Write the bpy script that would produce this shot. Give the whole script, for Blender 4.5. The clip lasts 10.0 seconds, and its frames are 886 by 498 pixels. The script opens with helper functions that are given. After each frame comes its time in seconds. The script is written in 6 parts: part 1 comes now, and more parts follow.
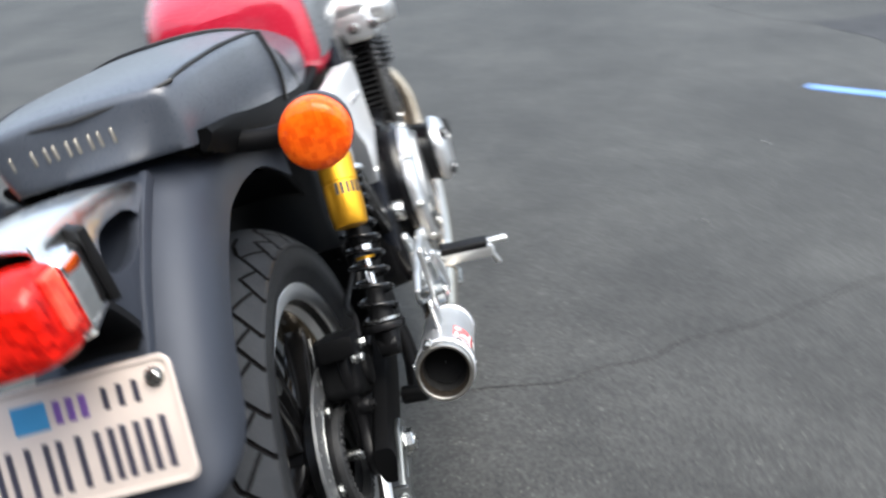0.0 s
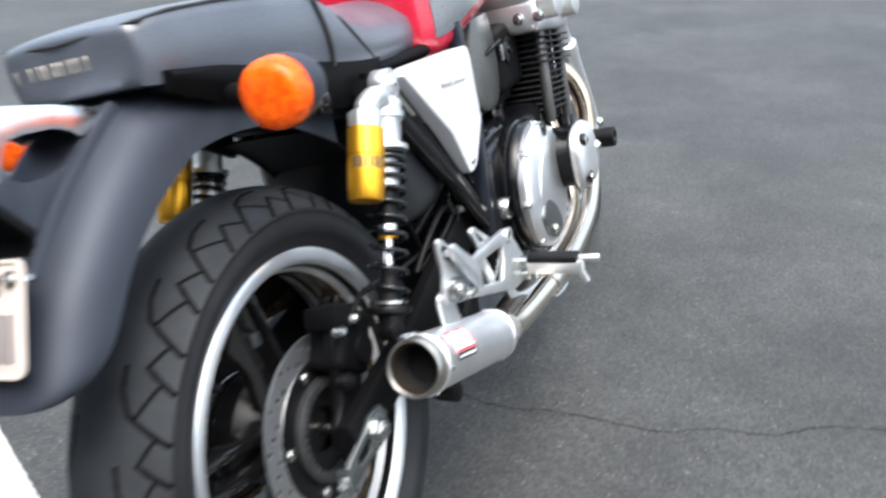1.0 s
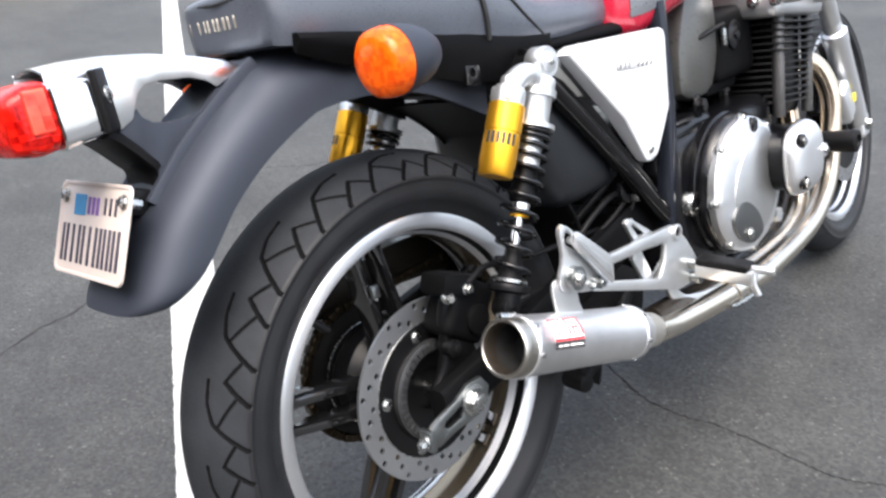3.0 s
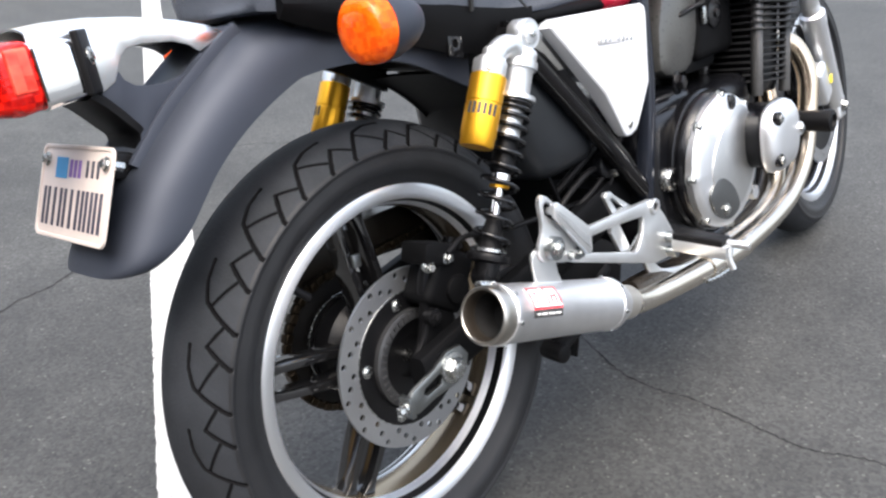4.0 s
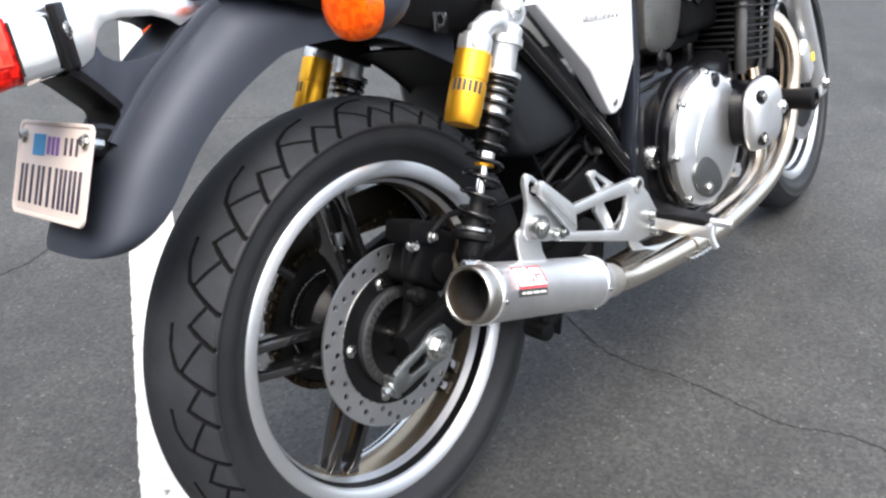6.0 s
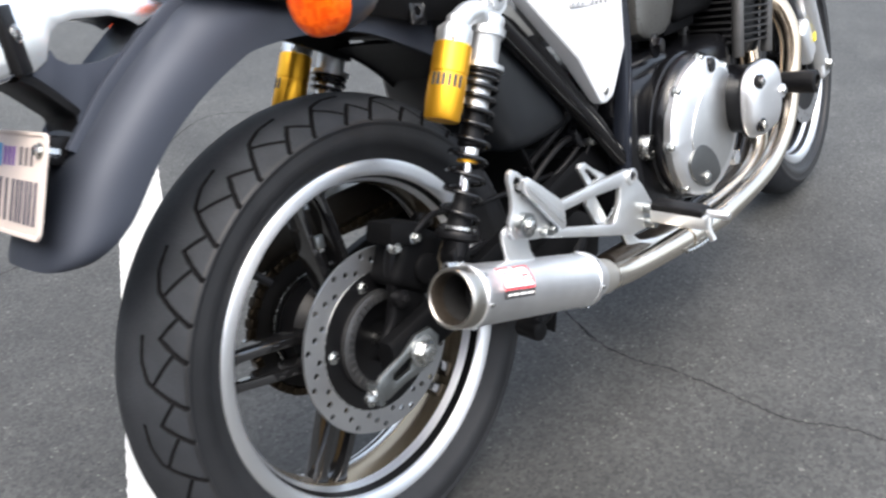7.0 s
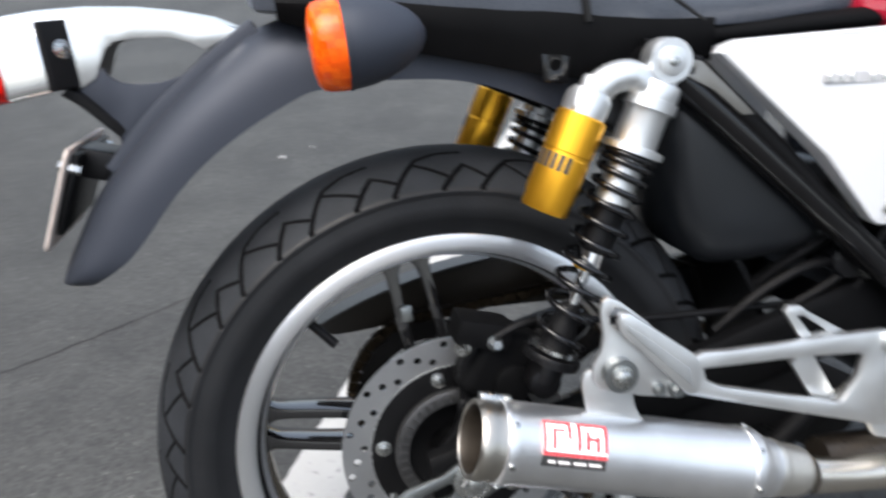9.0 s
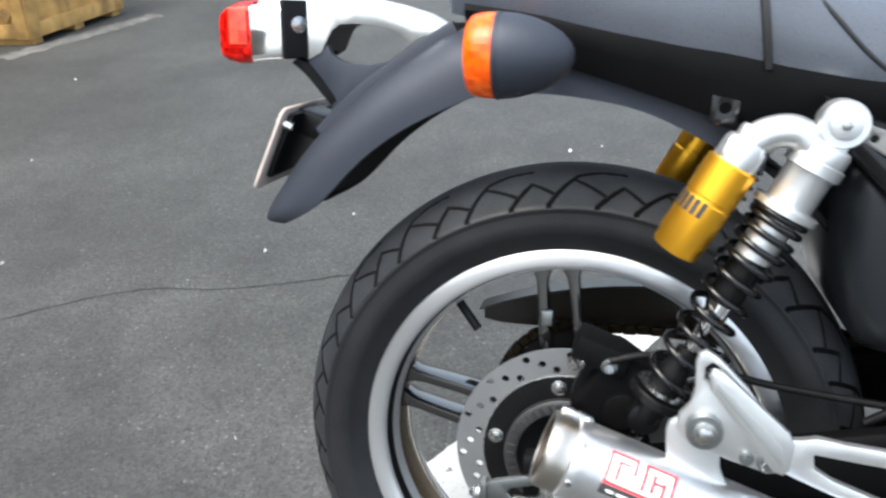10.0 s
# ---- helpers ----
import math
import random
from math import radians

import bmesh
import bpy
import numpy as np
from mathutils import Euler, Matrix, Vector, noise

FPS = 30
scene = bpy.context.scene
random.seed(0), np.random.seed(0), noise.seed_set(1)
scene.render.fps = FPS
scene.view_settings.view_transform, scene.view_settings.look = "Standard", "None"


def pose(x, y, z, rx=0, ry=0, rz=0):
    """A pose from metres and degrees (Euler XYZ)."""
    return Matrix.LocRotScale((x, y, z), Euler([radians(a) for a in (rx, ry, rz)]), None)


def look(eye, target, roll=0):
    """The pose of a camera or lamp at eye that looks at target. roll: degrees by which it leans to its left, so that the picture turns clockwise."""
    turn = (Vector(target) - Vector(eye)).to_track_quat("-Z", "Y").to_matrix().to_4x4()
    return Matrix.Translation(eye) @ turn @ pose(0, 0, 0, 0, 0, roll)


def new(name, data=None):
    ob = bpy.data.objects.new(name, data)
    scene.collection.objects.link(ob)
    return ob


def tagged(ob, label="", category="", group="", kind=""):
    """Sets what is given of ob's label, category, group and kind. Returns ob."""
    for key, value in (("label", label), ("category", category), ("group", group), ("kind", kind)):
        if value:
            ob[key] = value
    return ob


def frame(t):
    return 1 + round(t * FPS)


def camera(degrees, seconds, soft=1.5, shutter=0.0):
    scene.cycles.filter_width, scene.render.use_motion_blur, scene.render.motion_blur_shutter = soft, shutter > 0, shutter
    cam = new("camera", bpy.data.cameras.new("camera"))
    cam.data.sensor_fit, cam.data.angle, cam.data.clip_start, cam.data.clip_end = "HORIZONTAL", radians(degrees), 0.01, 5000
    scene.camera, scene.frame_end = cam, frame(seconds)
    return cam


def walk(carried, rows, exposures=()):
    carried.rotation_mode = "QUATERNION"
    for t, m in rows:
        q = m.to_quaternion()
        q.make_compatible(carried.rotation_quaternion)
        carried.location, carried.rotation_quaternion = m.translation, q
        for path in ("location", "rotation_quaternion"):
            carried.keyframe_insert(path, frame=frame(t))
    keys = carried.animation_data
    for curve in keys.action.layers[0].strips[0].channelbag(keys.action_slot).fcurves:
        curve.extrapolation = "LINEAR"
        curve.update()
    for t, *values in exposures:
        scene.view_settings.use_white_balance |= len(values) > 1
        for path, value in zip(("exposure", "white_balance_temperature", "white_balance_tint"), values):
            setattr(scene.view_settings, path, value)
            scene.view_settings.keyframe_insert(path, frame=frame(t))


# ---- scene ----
cam = camera(55.6, 10.0, soft=2.4, shutter=0.65)
PATH = [
    (0, (0.1499, -0.8851, 1.0527), (0.1415, 0.4647, 0.3985), -5.35),
    (0.2, (0.2533, -0.8853, 1.0339), (0.0757, 0.4629, 0.4009), -3.64),
    (0.3, (0.2930, -0.8803, 1.0301), (0.0443, 0.4548, 0.3933), -4.15),
    (0.5, (0.3813, -0.8942, 1.0345), (-0.0380, 0.4107, 0.4250), -2.97),
    (0.6, (0.4054, -0.8853, 1.0278), (-0.0576, 0.4113, 0.4324), -3.18),
    (0.8, (0.4596, -0.8595, 1.0341), (-0.0477, 0.4072, 0.4112), -2.69),
    (1, (0.4952, -0.7856, 0.9979), (-0.0240, 0.4799, 0.3822), -2.25),
    (1.2, (0.5224, -0.7141, 0.9981), (-0.0219, 0.5216, 0.3449), -1.45),
    (1.4, (0.5531, -0.6485, 1.0096), (-0.0433, 0.5434, 0.3212), -1.92),
    (1.5, (0.5730, -0.6125, 1.0054), (-0.0768, 0.5522, 0.3189), -2.81),
    (1.8, (0.6521, -0.5893, 0.9921), (-0.2435, 0.4031, 0.3117), -4.38),
    (2, (0.6942, -0.5791, 0.9985), (-0.2885, 0.3473, 0.3457), -4.83),
    (2.2, (0.7254, -0.5838, 1.0181), (-0.3315, 0.2786, 0.3943), -4.60),
    (2.5, (0.7182, -0.6193, 1.0129), (-0.3071, 0.2657, 0.3683), -2.86),
    (2.7, (0.6966, -0.6423, 1.0117), (-0.3004, 0.2718, 0.3633), -3.02),
    (3, (0.6855, -0.6646, 1.0041), (-0.2646, 0.2973, 0.3544), -2.60),
    (3.1, (0.6846, -0.6682, 1.0065), (-0.2563, 0.2919, 0.3410), -2.33),
    (3.2, (0.6799, -0.6743, 1.0029), (-0.2470, 0.2960, 0.3326), -1.86),
    (4.3, (0.7014, -0.6790, 0.9916), (-0.2140, 0.2965, 0.3131), -1.48),
    (4.5, (0.7012, -0.6777, 0.9937), (-0.2123, 0.2890, 0.3000), -1.78),
    (5, (0.6990, -0.6763, 0.9946), (-0.2164, 0.2861, 0.2975), -1.33),
    (5.3, (0.6956, -0.6810, 0.9933), (-0.2060, 0.2922, 0.2933), -0.94),
    (5.5, (0.6949, -0.6887, 0.9883), (-0.1932, 0.2933, 0.2833), -0.75),
    (5.7, (0.6929, -0.6833, 0.9966), (-0.1841, 0.3020, 0.2824), -0.28),
    (6.8, (0.6759, -0.6567, 0.9803), (-0.1977, 0.3288, 0.2623), -2.21),
    (7, (0.6823, -0.6221, 0.9887), (-0.1983, 0.3429, 0.2517), -2.27),
    (7.2, (0.7267, -0.5843, 0.9845), (-0.2109, 0.3463, 0.2740), -3.88),
    (7.5, (0.8055, -0.4849, 0.9869), (-0.2453, 0.3773, 0.3525), -5.19),
    (7.7, (0.8666, -0.4069, 0.9957), (-0.2748, 0.3515, 0.3856), -5.45),
    (7.8, (0.8795, -0.3766, 0.9961), (-0.2802, 0.3358, 0.3656), -5.82),
    (8, (0.8808, -0.3202, 0.9838), (-0.2899, 0.3395, 0.3173), -5.28),
    (8.2, (0.8441, -0.2543, 0.9543), (-0.3836, 0.3371, 0.3274), -4.58),
    (8.4, (0.7767, -0.2156, 0.9777), (-0.5085, 0.2295, 0.3451), -5.61),
    (8.5, (0.7483, -0.2069, 0.9788), (-0.5451, 0.2076, 0.3421), -5.17),
    (8.8, (0.7237, -0.1561, 0.9693), (-0.5610, 0.1688, 0.2663), -5.34),
    (9, (0.7134, -0.1177, 0.9644), (-0.5943, 0.1078, 0.2651), -5.77),
    (9.3, (0.7219, -0.0356, 0.9784), (-0.6098, -0.0918, 0.2903), -6.27),
    (9.5, (0.7404, -0.0022, 0.9868), (-0.5735, -0.2485, 0.3063), -4.26),
    (9.8, (0.7632, 0.0236, 0.9874), (-0.5418, -0.2775, 0.3119), -2.51),
    (10, (0.7573, 0.0624, 0.9821), (-0.5426, -0.2691, 0.3109), -3.19),
]
EXPOSURES = ((0.0, 2.40, 6150, 6), (1.0, 2.62, 6050, 6), (1.6, 2.68, 6000, 8), (2.1, 2.74, 6050, 8), (2.6, 2.69, 6200, 9), (3.0, 2.68, 6300, 10), (5.5, 2.63, 6300, 10), (7.0, 2.64, 6250, 9), (7.8, 2.74, 6050, 10), (8.3, 2.60, 6100, 9), (9.0, 2.22, 6200, 8), (9.5, 2.32, 6200, 6), (10.0, 2.60, 6150, 5))
walk(cam, [(t, look(eye, target, roll)) for t, eye, target, roll in PATH], EXPOSURES)

# World, sun and sky: an open car park in soft, bright daylight under a thin white veil of cloud.
SUN_EL, SUN_AZ = 66.0, 135.0
world = bpy.data.worlds.new("sky")
scene.world = world
world.use_nodes = True
wn = world.node_tree.nodes
sky = wn.new("ShaderNodeTexSky")
sky.sky_type, sky.sun_disc = "NISHITA", False
sky.sun_elevation, sky.sun_rotation = radians(SUN_EL), radians(SUN_AZ)
sky.air_density, sky.dust_density, sky.ozone_density = 1.0, 7.0, 0.6
wn["Background"].inputs["Strength"].default_value = 0.15
veil, blend = wn.new("ShaderNodeBackground"), wn.new("ShaderNodeMixShader")
veil.inputs["Color"].default_value, veil.inputs["Strength"].default_value = (0.94, 0.97, 1.0, 1), 0.24
blend.inputs["Fac"].default_value = 0.6
world.node_tree.links.new(sky.outputs["Color"], wn["Background"].inputs["Color"])
world.node_tree.links.new(wn["Background"].outputs[0], blend.inputs[1])
world.node_tree.links.new(veil.outputs[0], blend.inputs[2])
world.node_tree.links.new(blend.outputs[0], wn["World Output"].inputs["Surface"])
sun = new("sun", bpy.data.lights.new("sun", "SUN"))
sun.data.energy, sun.data.angle, sun.data.color = 0.50, radians(45), (1.0, 0.97, 0.92)
sun.matrix_world = look((0, 0, 0), (-math.sin(radians(SUN_AZ)) * math.cos(radians(SUN_EL)), -math.cos(radians(SUN_AZ)) * math.cos(radians(SUN_EL)), -math.sin(radians(SUN_EL))))


# ---- materials ----
def material(name, color, rough=0.5, metal=0.0, vary=0.12, scale=30.0, bump=0.0, bump_scale=200.0, coat=0.0, rough_vary=0.1, stain=None, stain_scale=4.0, spec=0.5):
    """A principled surface with colour and gloss varied at two scales and fine relief."""
    m = bpy.data.materials.new(name)
    m.use_nodes = True
    n, l = m.node_tree.nodes, m.node_tree.links
    p = n["Principled BSDF"]
    p.inputs["Metallic"].default_value = metal
    p.inputs["Coat Weight"].default_value = coat
    p.inputs["Coat Roughness"].default_value = 0.08
    p.inputs["Specular IOR Level"].default_value = spec
    co = n.new("ShaderNodeTexCoord")
    big, fine = n.new("ShaderNodeTexNoise"), n.new("ShaderNodeTexNoise")
    big.inputs["Scale"].default_value, big.inputs["Detail"].default_value = scale, 6.0
    fine.inputs["Scale"].default_value, fine.inputs["Detail"].default_value = bump_scale, 3.0
    for t in (big, fine):
        l.new(co.outputs["Object"], t.inputs["Vector"])
    ramp = n.new("ShaderNodeValToRGB")
    ramp.color_ramp.elements[0].position, ramp.color_ramp.elements[1].position = 0.3, 0.7
    ramp.color_ramp.elements[0].color = (*[c * (1 - vary) for c in color], 1)
    ramp.color_ramp.elements[1].color = (*[min(1, c * (1 + vary)) for c in color], 1)
    l.new(big.outputs["Fac"], ramp.inputs["Fac"])
    out = ramp.outputs["Color"]
    if stain:
        blot, mask, mix = n.new("ShaderNodeTexNoise"), n.new("ShaderNodeValToRGB"), n.new("ShaderNodeMix")
        blot.inputs["Scale"].default_value, blot.inputs["Detail"].default_value = stain_scale, 8.0
        l.new(co.outputs["Object"], blot.inputs["Vector"])
        mask.color_ramp.elements[0].position, mask.color_ramp.elements[1].position = 0.5, 0.72
        l.new(blot.outputs["Fac"], mask.inputs["Fac"])
        mix.data_type = "RGBA"
        l.new(mask.outputs["Color"], mix.inputs["Factor"])
        l.new(out, mix.inputs[6])
        mix.inputs[7].default_value = (*stain, 1)
        out = mix.outputs[2]
    l.new(out, p.inputs["Base Color"])
    rr = n.new("ShaderNodeMapRange")
    rr.inputs["To Min"].default_value, rr.inputs["To Max"].default_value = max(0.02, rough - rough_vary), min(1.0, rough + rough_vary)
    l.new(fine.outputs["Fac"], rr.inputs["Value"])
    l.new(rr.outputs["Result"], p.inputs["Roughness"])
    if bump:
        b = n.new("ShaderNodeBump")
        b.inputs["Strength"].default_value, b.inputs["Distance"].default_value = bump, 0.002
        l.new(fine.outputs["Fac"], b.inputs["Height"])
        l.new(b.outputs["Normal"], p.inputs["Normal"])
    return m


def asphalt_material():
    """Grey worn asphalt: fine aggregate, pale stones, broad dusty patches."""
    m = material("asphalt", (0.0350, 0.0360, 0.0350), 0.68, vary=0.26, scale=1.6, bump=0.55, bump_scale=170.0, stain=(0.0495, 0.0505, 0.0490), stain_scale=0.8, spec=0.42)
    n, l = m.node_tree.nodes, m.node_tree.links
    p = n["Principled BSDF"]
    base = p.inputs["Base Color"].links[0].from_socket
    co = n.new("ShaderNodeTexCoord")
    v = n.new("ShaderNodeTexVoronoi")
    v.inputs["Scale"].default_value = 165.0
    l.new(co.outputs["Object"], v.inputs["Vector"])
    cr = n.new("ShaderNodeValToRGB")
    cr.color_ramp.elements[0].color, cr.color_ramp.elements[1].color = (0.40, 0.40, 0.40, 1), (1.45, 1.44, 1.42, 1)
    stone = cr.color_ramp.elements.new(0.90)
    stone.color = (1.42, 1.42, 1.38, 1)
    cr.color_ramp.elements[2].color = (3.2, 3.15, 3.0, 1)
    l.new(v.outputs["Color"], cr.inputs["Fac"])
    mul = n.new("ShaderNodeMix")
    mul.data_type, mul.blend_type = "RGBA", "MULTIPLY"
    mul.inputs["Factor"].default_value = 0.9
    l.new(base, mul.inputs[6])
    l.new(cr.outputs["Color"], mul.inputs[7])
    mottle, mr, mul2 = n.new("ShaderNodeTexNoise"), n.new("ShaderNodeMapRange"), n.new("ShaderNodeMix")
    mottle.inputs["Scale"].default_value, mottle.inputs["Detail"].default_value, mottle.inputs["Roughness"].default_value = 6.5, 9.0, 0.74
    l.new(co.outputs["Object"], mottle.inputs["Vector"])
    mr.inputs["From Min"].default_value, mr.inputs["From Max"].default_value = 0.3, 0.7
    mr.inputs["To Min"].default_value, mr.inputs["To Max"].default_value = 0.74, 1.17
    l.new(mottle.outputs["Fac"], mr.inputs["Value"])
    mul2.data_type, mul2.blend_type = "RGBA", "MULTIPLY"
    mul2.inputs["Factor"].default_value = 1.0
    l.new(mul.outputs[2], mul2.inputs[6])
    l.new(mr.outputs["Result"], mul2.inputs[7])
    grit, gr, mul3 = n.new("ShaderNodeTexVoronoi"), n.new("ShaderNodeValToRGB"), n.new("ShaderNodeMix")
    grit.inputs["Scale"].default_value = 74.0
    l.new(co.outputs["Object"], grit.inputs["Vector"])
    gr.color_ramp.elements[0].position, gr.color_ramp.elements[1].position = 0.10, 0.24
    gr.color_ramp.elements[0].color, gr.color_ramp.elements[1].color = (2.5, 2.45, 2.3, 1), (0.95, 0.95, 0.95, 1)
    l.new(grit.outputs["Distance"], gr.inputs["Fac"])
    mul3.data_type, mul3.blend_type = "RGBA", "MULTIPLY"
    few = n.new("ShaderNodeMath")
    few.operation = "GREATER_THAN"
    few.inputs[1].default_value = 0.72
    split = n.new("ShaderNodeSeparateColor")
    l.new(grit.outputs["Color"], split.inputs["Color"])
    l.new(split.outputs["Red"], few.inputs[0])
    l.new(few.outputs["Value"], mul3.inputs["Factor"])
    l.new(mul2.outputs[2], mul3.inputs[6])
    l.new(gr.outputs["Color"], mul3.inputs[7])
    l.new(mul3.outputs[2], p.inputs["Base Color"])
    return m


def worn_paint_material(name, color, under, cut=0.42):
    """Road paint rubbed through to the asphalt in specks and patches."""
    m = material(name, color, 0.7, vary=0.08, scale=8, bump=0.4, bump_scale=120)
    n, l = m.node_tree.nodes, m.node_tree.links
    p = n["Principled BSDF"]
    base = p.inputs["Base Color"].links[0].from_socket
    co, t, r, mix = n.new("ShaderNodeTexCoord"), n.new("ShaderNodeTexNoise"), n.new("ShaderNodeValToRGB"), n.new("ShaderNodeMix")
    t.inputs["Scale"].default_value, t.inputs["Detail"].default_value, t.inputs["Roughness"].default_value = 45.0, 8.0, 0.75
    l.new(co.outputs["Object"], t.inputs["Vector"])
    r.color_ramp.elements[0].position, r.color_ramp.elements[1].position = cut - 0.05, cut
    l.new(t.outputs["Fac"], r.inputs["Fac"])
    mix.data_type = "RGBA"
    l.new(r.outputs["Color"], mix.inputs["Factor"])
    mix.inputs[6].default_value = (*under, 1)
    l.new(base, mix.inputs[7])
    l.new(mix.outputs[2], p.inputs["Base Color"])
    return m


def lens_material(name, color, deep, rough=0.12, facet=0.4, size=70.0):
    """Tinted lamp plastic moulded in small square facets, some deeper in colour than others."""
    m = bpy.data.materials.new(name)
    m.use_nodes = True
    n, l = m.node_tree.nodes, m.node_tree.links
    p = n["Principled BSDF"]
    p.inputs["Roughness"].default_value = rough
    p.inputs["Specular IOR Level"].default_value = 0.3
    p.inputs["Subsurface Weight"].default_value = 0.20
    p.inputs["Subsurface Radius"].default_value = (0.02, 0.006, 0.002)
    p.inputs["Subsurface Scale"].default_value = 0.5
    co, v, b = n.new("ShaderNodeTexCoord"), n.new("ShaderNodeTexVoronoi"), n.new("ShaderNodeBump")
    v.distance = "CHEBYCHEV"
    v.inputs["Scale"].default_value, v.inputs["Randomness"].default_value = size, 0.15
    l.new(co.outputs["Object"], v.inputs["Vector"])
    cloud, add, ramp = n.new("ShaderNodeTexNoise"), n.new("ShaderNodeMath"), n.new("ShaderNodeValToRGB")
    cloud.inputs["Scale"].default_value = size * 0.6
    split = n.new("ShaderNodeSeparateColor")
    l.new(v.outputs["Color"], split.inputs["Color"])
    l.new(co.outputs["Object"], cloud.inputs["Vector"])
    add.operation = "MULTIPLY_ADD"
    add.inputs[1].default_value = 0.45
    l.new(split.outputs["Red"], add.inputs[0])
    l.new(cloud.outputs["Fac"], add.inputs[2])
    ramp.color_ramp.elements[0].position, ramp.color_ramp.elements[1].position = 0.45, 0.95
    ramp.color_ramp.elements[0].color, ramp.color_ramp.elements[1].color = (*deep, 1), (*color, 1)
    l.new(add.outputs["Value"], ramp.inputs["Fac"])
    l.new(ramp.outputs["Color"], p.inputs["Base Color"])
    b.inputs["Strength"].default_value, b.inputs["Distance"].default_value = facet, 0.0012
    l.new(v.outputs["Distance"], b.inputs["Height"])
    l.new(b.outputs["Normal"], p.inputs["Normal"])
    return m


def brushed_material(name, color, rough=0.3, along=(1, 1, 40), bump=0.08):
    """Metal with fine lines of brushing or turning."""
    m = material(name, color, rough, metal=1.0, vary=0.06, scale=20)
    n, l = m.node_tree.nodes, m.node_tree.links
    p = n["Principled BSDF"]
    co, mp, t, b = n.new("ShaderNodeTexCoord"), n.new("ShaderNodeMapping"), n.new("ShaderNodeTexNoise"), n.new("ShaderNodeBump")
    mp.inputs["Scale"].default_value = along
    t.inputs["Scale"].default_value = 60.0
    l.new(co.outputs["Object"], mp.inputs["Vector"])
    l.new(mp.outputs["Vector"], t.inputs["Vector"])
    b.inputs["Strength"].default_value, b.inputs["Distance"].default_value = bump, 0.001
    l.new(t.outputs["Fac"], b.inputs["Height"])
    l.new(b.outputs["Normal"], p.inputs["Normal"])
    return m


def turned(m, spread):
    """Fine turning marks round the axle: reflections are drawn out along the spokes."""
    n, l = m.node_tree.nodes, m.node_tree.links
    p = n["Principled BSDF"]
    t = n.new("ShaderNodeTangent")
    t.direction_type, t.axis = "RADIAL", "X"
    p.inputs["Anisotropic"].default_value = spread
    p.inputs["Anisotropic Rotation"].default_value = 0.25
    l.new(t.outputs["Tangent"], p.inputs["Tangent"])
    return m


def heat_tint(m, color, low, high):
    """Steel that browns with height, towards the hot cylinder head."""
    n, l = m.node_tree.nodes, m.node_tree.links
    p = n["Principled BSDF"]
    base = p.inputs["Base Color"].links[0].from_socket
    co, xyz, r, mix = n.new("ShaderNodeTexCoord"), n.new("ShaderNodeSeparateXYZ"), n.new("ShaderNodeMapRange"), n.new("ShaderNodeMix")
    l.new(co.outputs["Object"], xyz.inputs["Vector"])
    l.new(xyz.outputs["Z"], r.inputs["Value"])
    r.inputs["From Min"].default_value, r.inputs["From Max"].default_value = low, high
    mix.data_type = "RGBA"
    l.new(r.outputs["Result"], mix.inputs["Factor"])
    mix.inputs[6].default_value = (*color, 1)
    l.new(base, mix.inputs[7])
    l.new(mix.outputs[2], p.inputs["Base Color"])
    return m


ASPHALT = asphalt_material()
CRACK = material("crack_tar", (0.023, 0.023, 0.024), 0.9, vary=0.3, scale=60, bump=0.5, spec=0.1)
WHITE_PAINT = worn_paint_material("white_road_paint", (0.37, 0.37, 0.36), (0.09, 0.09, 0.09), 0.41)
BLUE_PAINT = worn_paint_material("blue_road_paint", (0.13, 0.25, 0.52), (0.045, 0.045, 0.045), 0.36)
# Asphalt darkened in its colour to paint a vehicle's shadow.
SHADE_ASPHALT = material("shade_darkened_asphalt", (0.020, 0.020, 0.021), 0.6, vary=0.35, scale=9, bump=0.35, bump_scale=150.0, stain=(0.034, 0.034, 0.035), stain_scale=5.0, spec=0.3)
CONCRETE = material("concrete_lip", (0.13, 0.125, 0.115), 0.9, vary=0.25, scale=12, bump=0.6, bump_scale=80, stain=(0.07, 0.068, 0.06), spec=0.2)
RUBBER = material("tread_rubber", (0.0190, 0.0212, 0.0248), 0.72, vary=0.2, scale=25, bump=0.3, bump_scale=300, stain=(0.0245, 0.0264, 0.0294), stain_scale=7, spec=0.22)
SIDEWALL = material("sidewall_rubber", (0.0112, 0.0120, 0.0136), 0.50, vary=0.2, scale=25, bump=0.2, bump_scale=400, stain=(0.0150, 0.0156, 0.0166), stain_scale=9, spec=0.28)
# Blacker than the tread: the shade inside the grooves is put into the colour.
GROOVE = material("shaded_groove_rubber", (0.0055, 0.0055, 0.0060), 0.85, vary=0.1, scale=40, spec=0.05)
SOFT_RUBBER = material("soft_rubber", (0.0045, 0.0045, 0.0050), 0.5, vary=0.2, scale=60, bump=0.15, bump_scale=500, spec=0.16)
POLISHED = material("machined_aluminium", (0.94, 0.955, 0.98), 0.40, metal=1.0, vary=0.03, scale=6, rough_vary=0.01)
turned(POLISHED, 0.75)
ALLOY = material("cast_alloy", (0.83, 0.84, 0.85), 0.40, metal=1.0, vary=0.04, scale=14, bump=0.02, bump_scale=260)
ANODISED = material("clear_anodised_alloy", (0.68, 0.695, 0.70), 0.41, metal=0.95, vary=0.06, scale=25, bump=0.06, bump_scale=500)
MUFFLER_METAL = brushed_material("brushed_muffler_sleeve", (0.91, 0.92, 0.935), 0.37, (1, 30, 1), 0.03)
